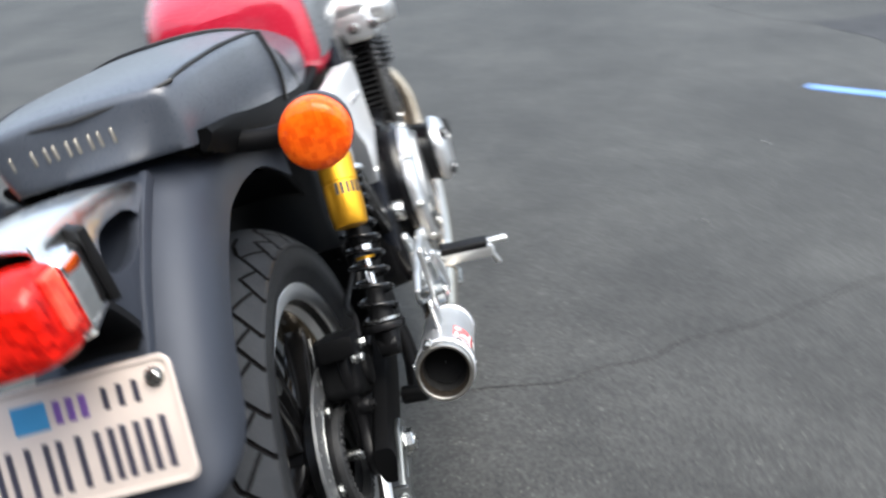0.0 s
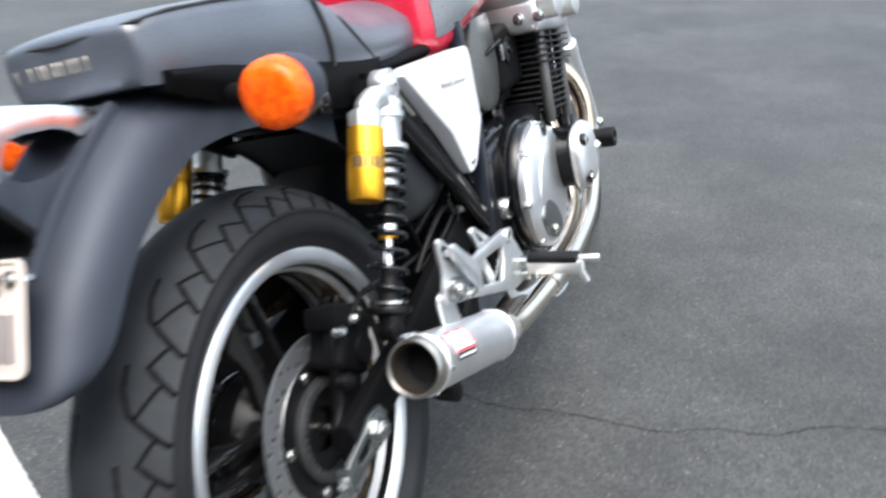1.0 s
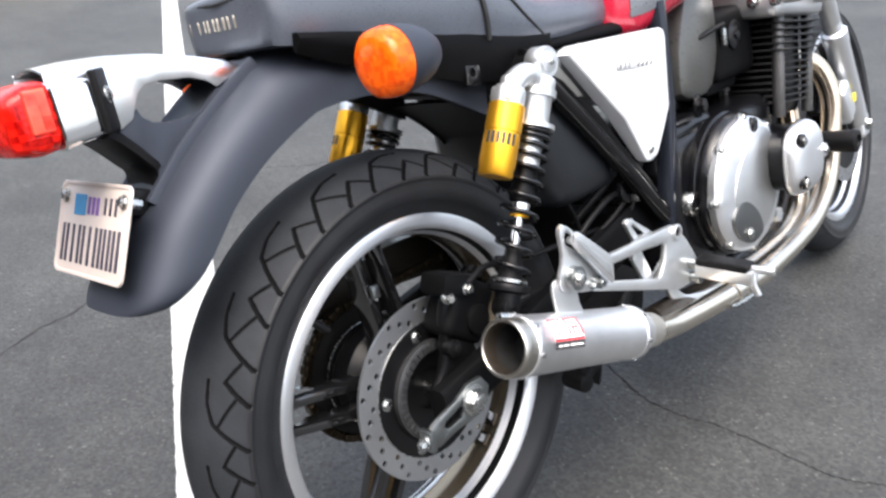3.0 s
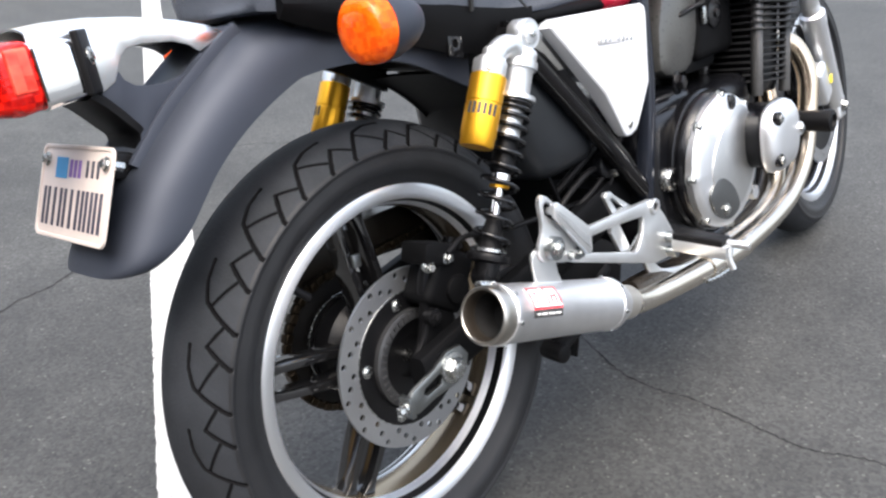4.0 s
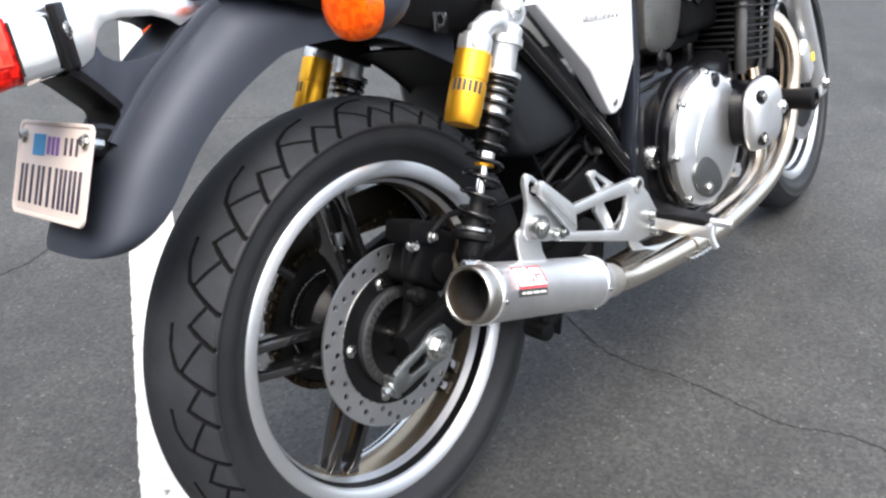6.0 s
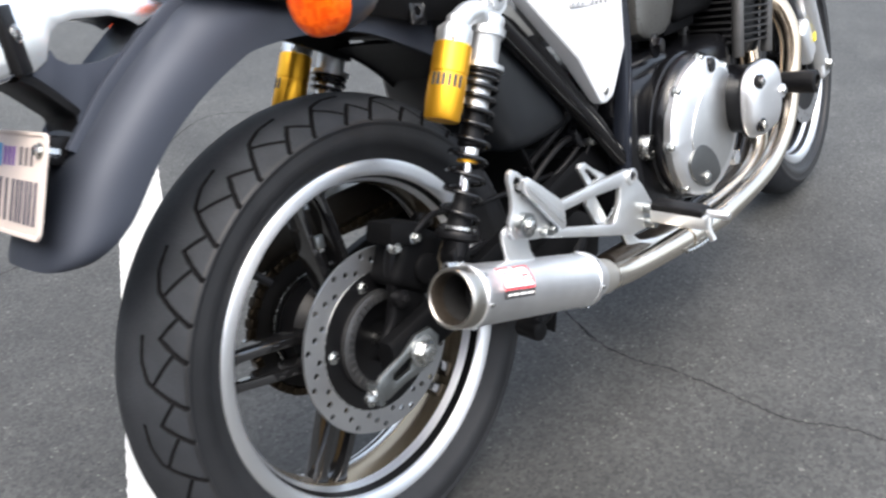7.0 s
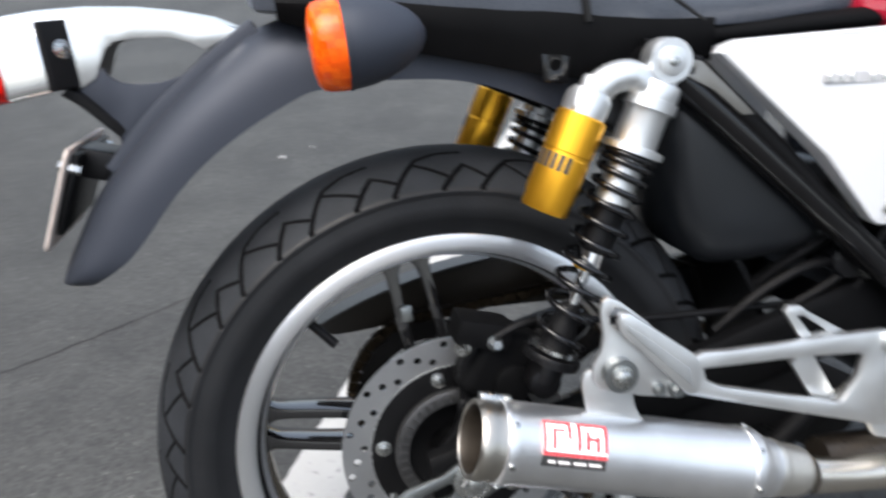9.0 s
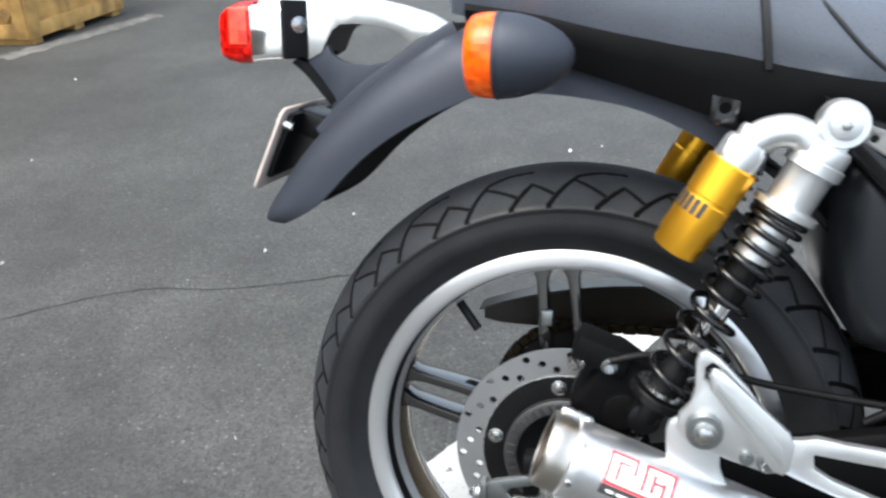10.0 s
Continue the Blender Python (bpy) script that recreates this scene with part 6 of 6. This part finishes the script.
part("bracket_boss", lathe([(0.0075, 0), (0.0125, 0), (0.0130, 0.001), (0.0130, 0.005), (0.0120, 0.006), (0.0075, 0.006)], (0.1975, 0.438, 0.409), (1, 0, 0), 28, closed=True), ANODISED, rearset, "round bolt boss")
part("bracket_bolt", hex_bolt((0.198, 0.438, 0.409), (1, 0, 0), 0.0068, 0.003, False), SOFT_RUBBER, rearset)
part("master_loop", plate([(0.327, 0.459), (0.333, 0.464), (0.345, 0.462), (0.352, 0.455), (0.398, 0.422), (0.366, 0.420), (0.360, 0.402), (0.380, 0.362), (0.374, 0.352), (0.356, 0.358), (0.334, 0.400), (0.346, 0.424)], 0.178, 0.186, [[(0.341, 0.4515), (0.347, 0.4515), (0.375, 0.4285), (0.357, 0.4275)]], 0.0015), ANODISED, rearset, "silver looped strut behind the bracket")
part("heel_guard", plate([(0.132, 0.508), (0.134, 0.516), (0.143, 0.515), (0.157, 0.503), (0.202, 0.463), (0.206, 0.452), (0.204, 0.428), (0.199, 0.423), (0.191, 0.426), (0.165, 0.459), (0.134, 0.497)], 0.2350, 0.2440, (), 0.0028), ANODISED, rearset, "silver heel guard")
part("guard_recess", plate([(0.138, 0.506), (0.156, 0.490), (0.196, 0.450), (0.198, 0.432), (0.170, 0.463), (0.139, 0.499)], 0.2435, 0.2448, (), 0.0004), GUARD_INLAY, rearset, "duller inlay of the heel guard")
for y, z in ((0.140, 0.503), (0.197, 0.436)):
    part("guard_stud", drum((0.226, y, z), (0.237, y, z), 0.005, 12), ANODISED, rearset)
for y, z, r in ((0.188, 0.427, 0.0080), (0.170, 0.430, 0.0055)):
    part("bracket_bolt", hex_bolt((0.2290, y, z), (1, 0, 0), r * 0.8, 0.009), ADJUSTER_ALLOY, rearset)
for z in (0.346, 0.322):
    part("peg_mount", drum((0.196, 0.470, z), (0.216, 0.470, z), 0.0095, 18), ADJUSTER_ALLOY, rearset)
peg = part("footpeg", block((0.259, 0.470, 0.335), (0.094, 0.026, 0.022), 0.004, turn=Matrix.Rotation(radians(4), 4, "Y")), ANODISED, bike, "silver footpeg with a black rubber pad")
part("peg_pad", block((0.257, 0.472, 0.3495), (0.086, 0.030, 0.013), 0.004, turn=Matrix.Rotation(radians(4), 4, "Y"), segments=3), SOFT_RUBBER, peg, "black rubber pad")
part("peg_end", drum((0.300, 0.474, 0.344), (0.334, 0.478, 0.341), 0.0062, 16), ANODISED, peg)
part("peg_feeler", tube([(0.303, 0.474, 0.340), (0.304, 0.468, 0.322), (0.309, 0.470, 0.303)], [0.006, 0.005, 0.0055], 12), ANODISED, peg, "small silver peg feeler")
part("brake_lever", flat_tube([(0.182, 0.428, 0.322), (0.184, 0.438, 0.300), (0.186, 0.458, 0.282), (0.188, 0.492, 0.271), (0.188, 0.54, 0.260), (0.188, 0.62, 0.252)], 0.005, 0.0115), ANODISED, bike, "silver brake lever")
part("brake_rod", tube([(0.182, 0.455, 0.40), (0.182, 0.40, 0.36), (0.182, 0.35, 0.345)], 0.004, 8), BOLT, bike)
part("stand_bracket", plate([(0.150, 0.395), (0.240, 0.390), (0.420, 0.352), (0.470, 0.320), (0.455, 0.262), (0.400, 0.250), (0.345, 0.292), (0.310, 0.292), (0.255, 0.268), (0.205, 0.300)], 0.098, 0.110, (), 0.003), BLACK_PLASTIC, bike, "black bracket below the foot bracket")
stand = tube([(0.10, 0.42, 0.30), (0.125, 0.33, 0.262), (0.132, 0.235, 0.240)], [0.014, 0.013, 0.013], 14)
drum((0.108, 0.232, 0.238), (0.150, 0.228, 0.236), 0.015, 18, 0.25, stand)
part("stand_foot", stand, SOFT_RUBBER, bike, "black foot of the folded stand")
part("crash_bobbin", lathe([(0.0005, 0), (0.0155, 0), (0.0195, 0.004), (0.0225, 0.090), (0.0215, 0.098), (0.014, 0.100), (0.012, 0.094), (0.0005, 0.094)], (0.167, 1.017, 0.402), (1, 0, 0), 28), BLACK_PLASTIC, bike, "black crash bobbin")

# ---- front end, turned to the left ----
FC = V(0, 1.485, 0.317)
STEER = 6.0
HEAD = V(0, 1.180, 0.850)
TURN_F = Matrix.Translation(HEAD) @ Matrix.Rotation(radians(STEER), 4, V(0, -0.44, 0.90).normalized()) @ Matrix.Translation(-HEAD)
front = rim("front_wheel", bike, FC, 0.042, "black cast front wheel with a bright machined lip")
front.matrix_basis = TURN_F
tyre(front, 0, FC.y, FC.z, 0.317, 0.056, 0.245, 200, 0.103, grooved=False)
part("rim_barrel", lathe([(0.2175, -0.020), (0.2105, -0.016), (0.2060, -0.006), (0.2060, 0.006), (0.2105, 0.016), (0.2175, 0.020), (0.2230, 0.014), (0.2230, -0.014)], FC, (1, 0, 0), 96, closed=True), BLACK_SATIN, front)
for k in range(5):
    part("spoke", spoke_pair(FC, radians(20 + 72 * k), 0.030, 0.045, 0.210), SPOKE, front)
part("hub", drum(FC + V(-0.05, 0, 0), FC + V(0.05, 0, 0), 0.05, 32), BLACK_SATIN, front)
for s in (-1, 1):
    part("brake_disc", disc_plate(FC, s * 0.062, s * 0.066, 0.108, 0.140, 3, 30), DISC_STEEL, front, "drilled steel brake disc", 30)
    part("disc_carrier", lathe([(0.040, s * 0.050), (0.085, s * 0.058), (0.108, s * 0.062), (0.108, s * 0.066), (0.080, s * 0.064), (0.040, s * 0.058)], FC, (1, 0, 0), 48), BLACK_SATIN, front)
for s in (-1, 1):
    leg = lathe([(0.0005, -0.03), (0.020, -0.028), (0.024, 0.0), (0.026, 0.03), (0.027, 0.24), (0.029, 0.25), (0.029, 0.275), (0.0215, 0.280), (0.0205, 0.300)], FC + V(s * 0.098, 0, 0), V(0, -0.44, 0.90), 28)
    ob = part("fork_leg", leg, ALLOY, bike, "silver fork leg")
    ob.matrix_basis = TURN_F
    up = V(0, -0.44, 0.90).normalized()
    part("fork_tube", drum(FC + V(s * 0.098, 0, 0) + up * 0.28, FC + V(s * 0.098, 0, 0) + up * 0.62, 0.0205, 24), ANODISED, ob)
    part("axle_clamp", block(FC + V(s * 0.100, 0.004, -0.004), (0.035, 0.055, 0.060), 0.012, None, None, 3), ALLOY, ob)
    part("axle_bolt", hex_bolt(FC + V(s * 0.118, 0, 0), (s, 0, 0), 0.011, 0.014), BOLT, ob)
    part("front_caliper", block(FC + V(s * 0.092, -0.112, 0.080), (0.050, 0.060, 0.100), 0.014, None, Matrix.Rotation(radians(30), 4, "X"), 3), ALLOY, ob, "silver front caliper")
part("caliper_tag", block(FC + V(0.119, -0.085, 0.085), (0.003, 0.016, 0.020), 0.001), material("yellow_tag", (0.75, 0.62, 0.05), 0.5), ob)
for d, z in ((0.42, 0.02), (0.60, 0.025)):
    yoke = block(FC + up * d, (0.25, 0.06, z * 1.6), 0.012, None, Matrix.Rotation(radians(26), 4, "X"), 3)
    ob2 = part("fork_yoke", yoke, BLACK_SATIN, bike)
    ob2.matrix_basis = TURN_F

wall = block((0, -5.55, 2.1), (30.0, 0.25, 4.2), 0.01)
tagged(part("wall_south", wall, BROWN_WALL), "plain dark brown rendered wall along the yard", "wall", kind="structure")
skirt("pale_kerb", V(-9.22, 1.98, 0), V(0.42, 0.907, 0), 1.5, 0.14, "pale worn concrete kerb far across the asphalt")
crate("brown_crate", pose(-9.98, 1.62, 0, 0, 0, 62), (1.15, 0.7, 0.5), RED_WOOD, "reddish brown wooden battened crate far across the asphalt")
skirt("concrete_lip", V(-3.60, -3.145, 0), V(-0.972, 0.235, 0), 1.15, 0.13)
crate("wooden_crate", pose(-3.80, -3.64, 0, 0, 0, 179.0), (0.90, 0.70, 0.62), WOOD, "weathered wooden battened crate standing on the asphalt")
crate("yellow_crate", pose(-8.4, 2.7, 0, 0, 0, 20), (0.9, 0.7, 0.6), YELLOW_BOARD, "pale yellow boarded crate standing on the asphalt")
bike.matrix_world = pose(0, 0, 0.002, 0, -LEANING, 0)
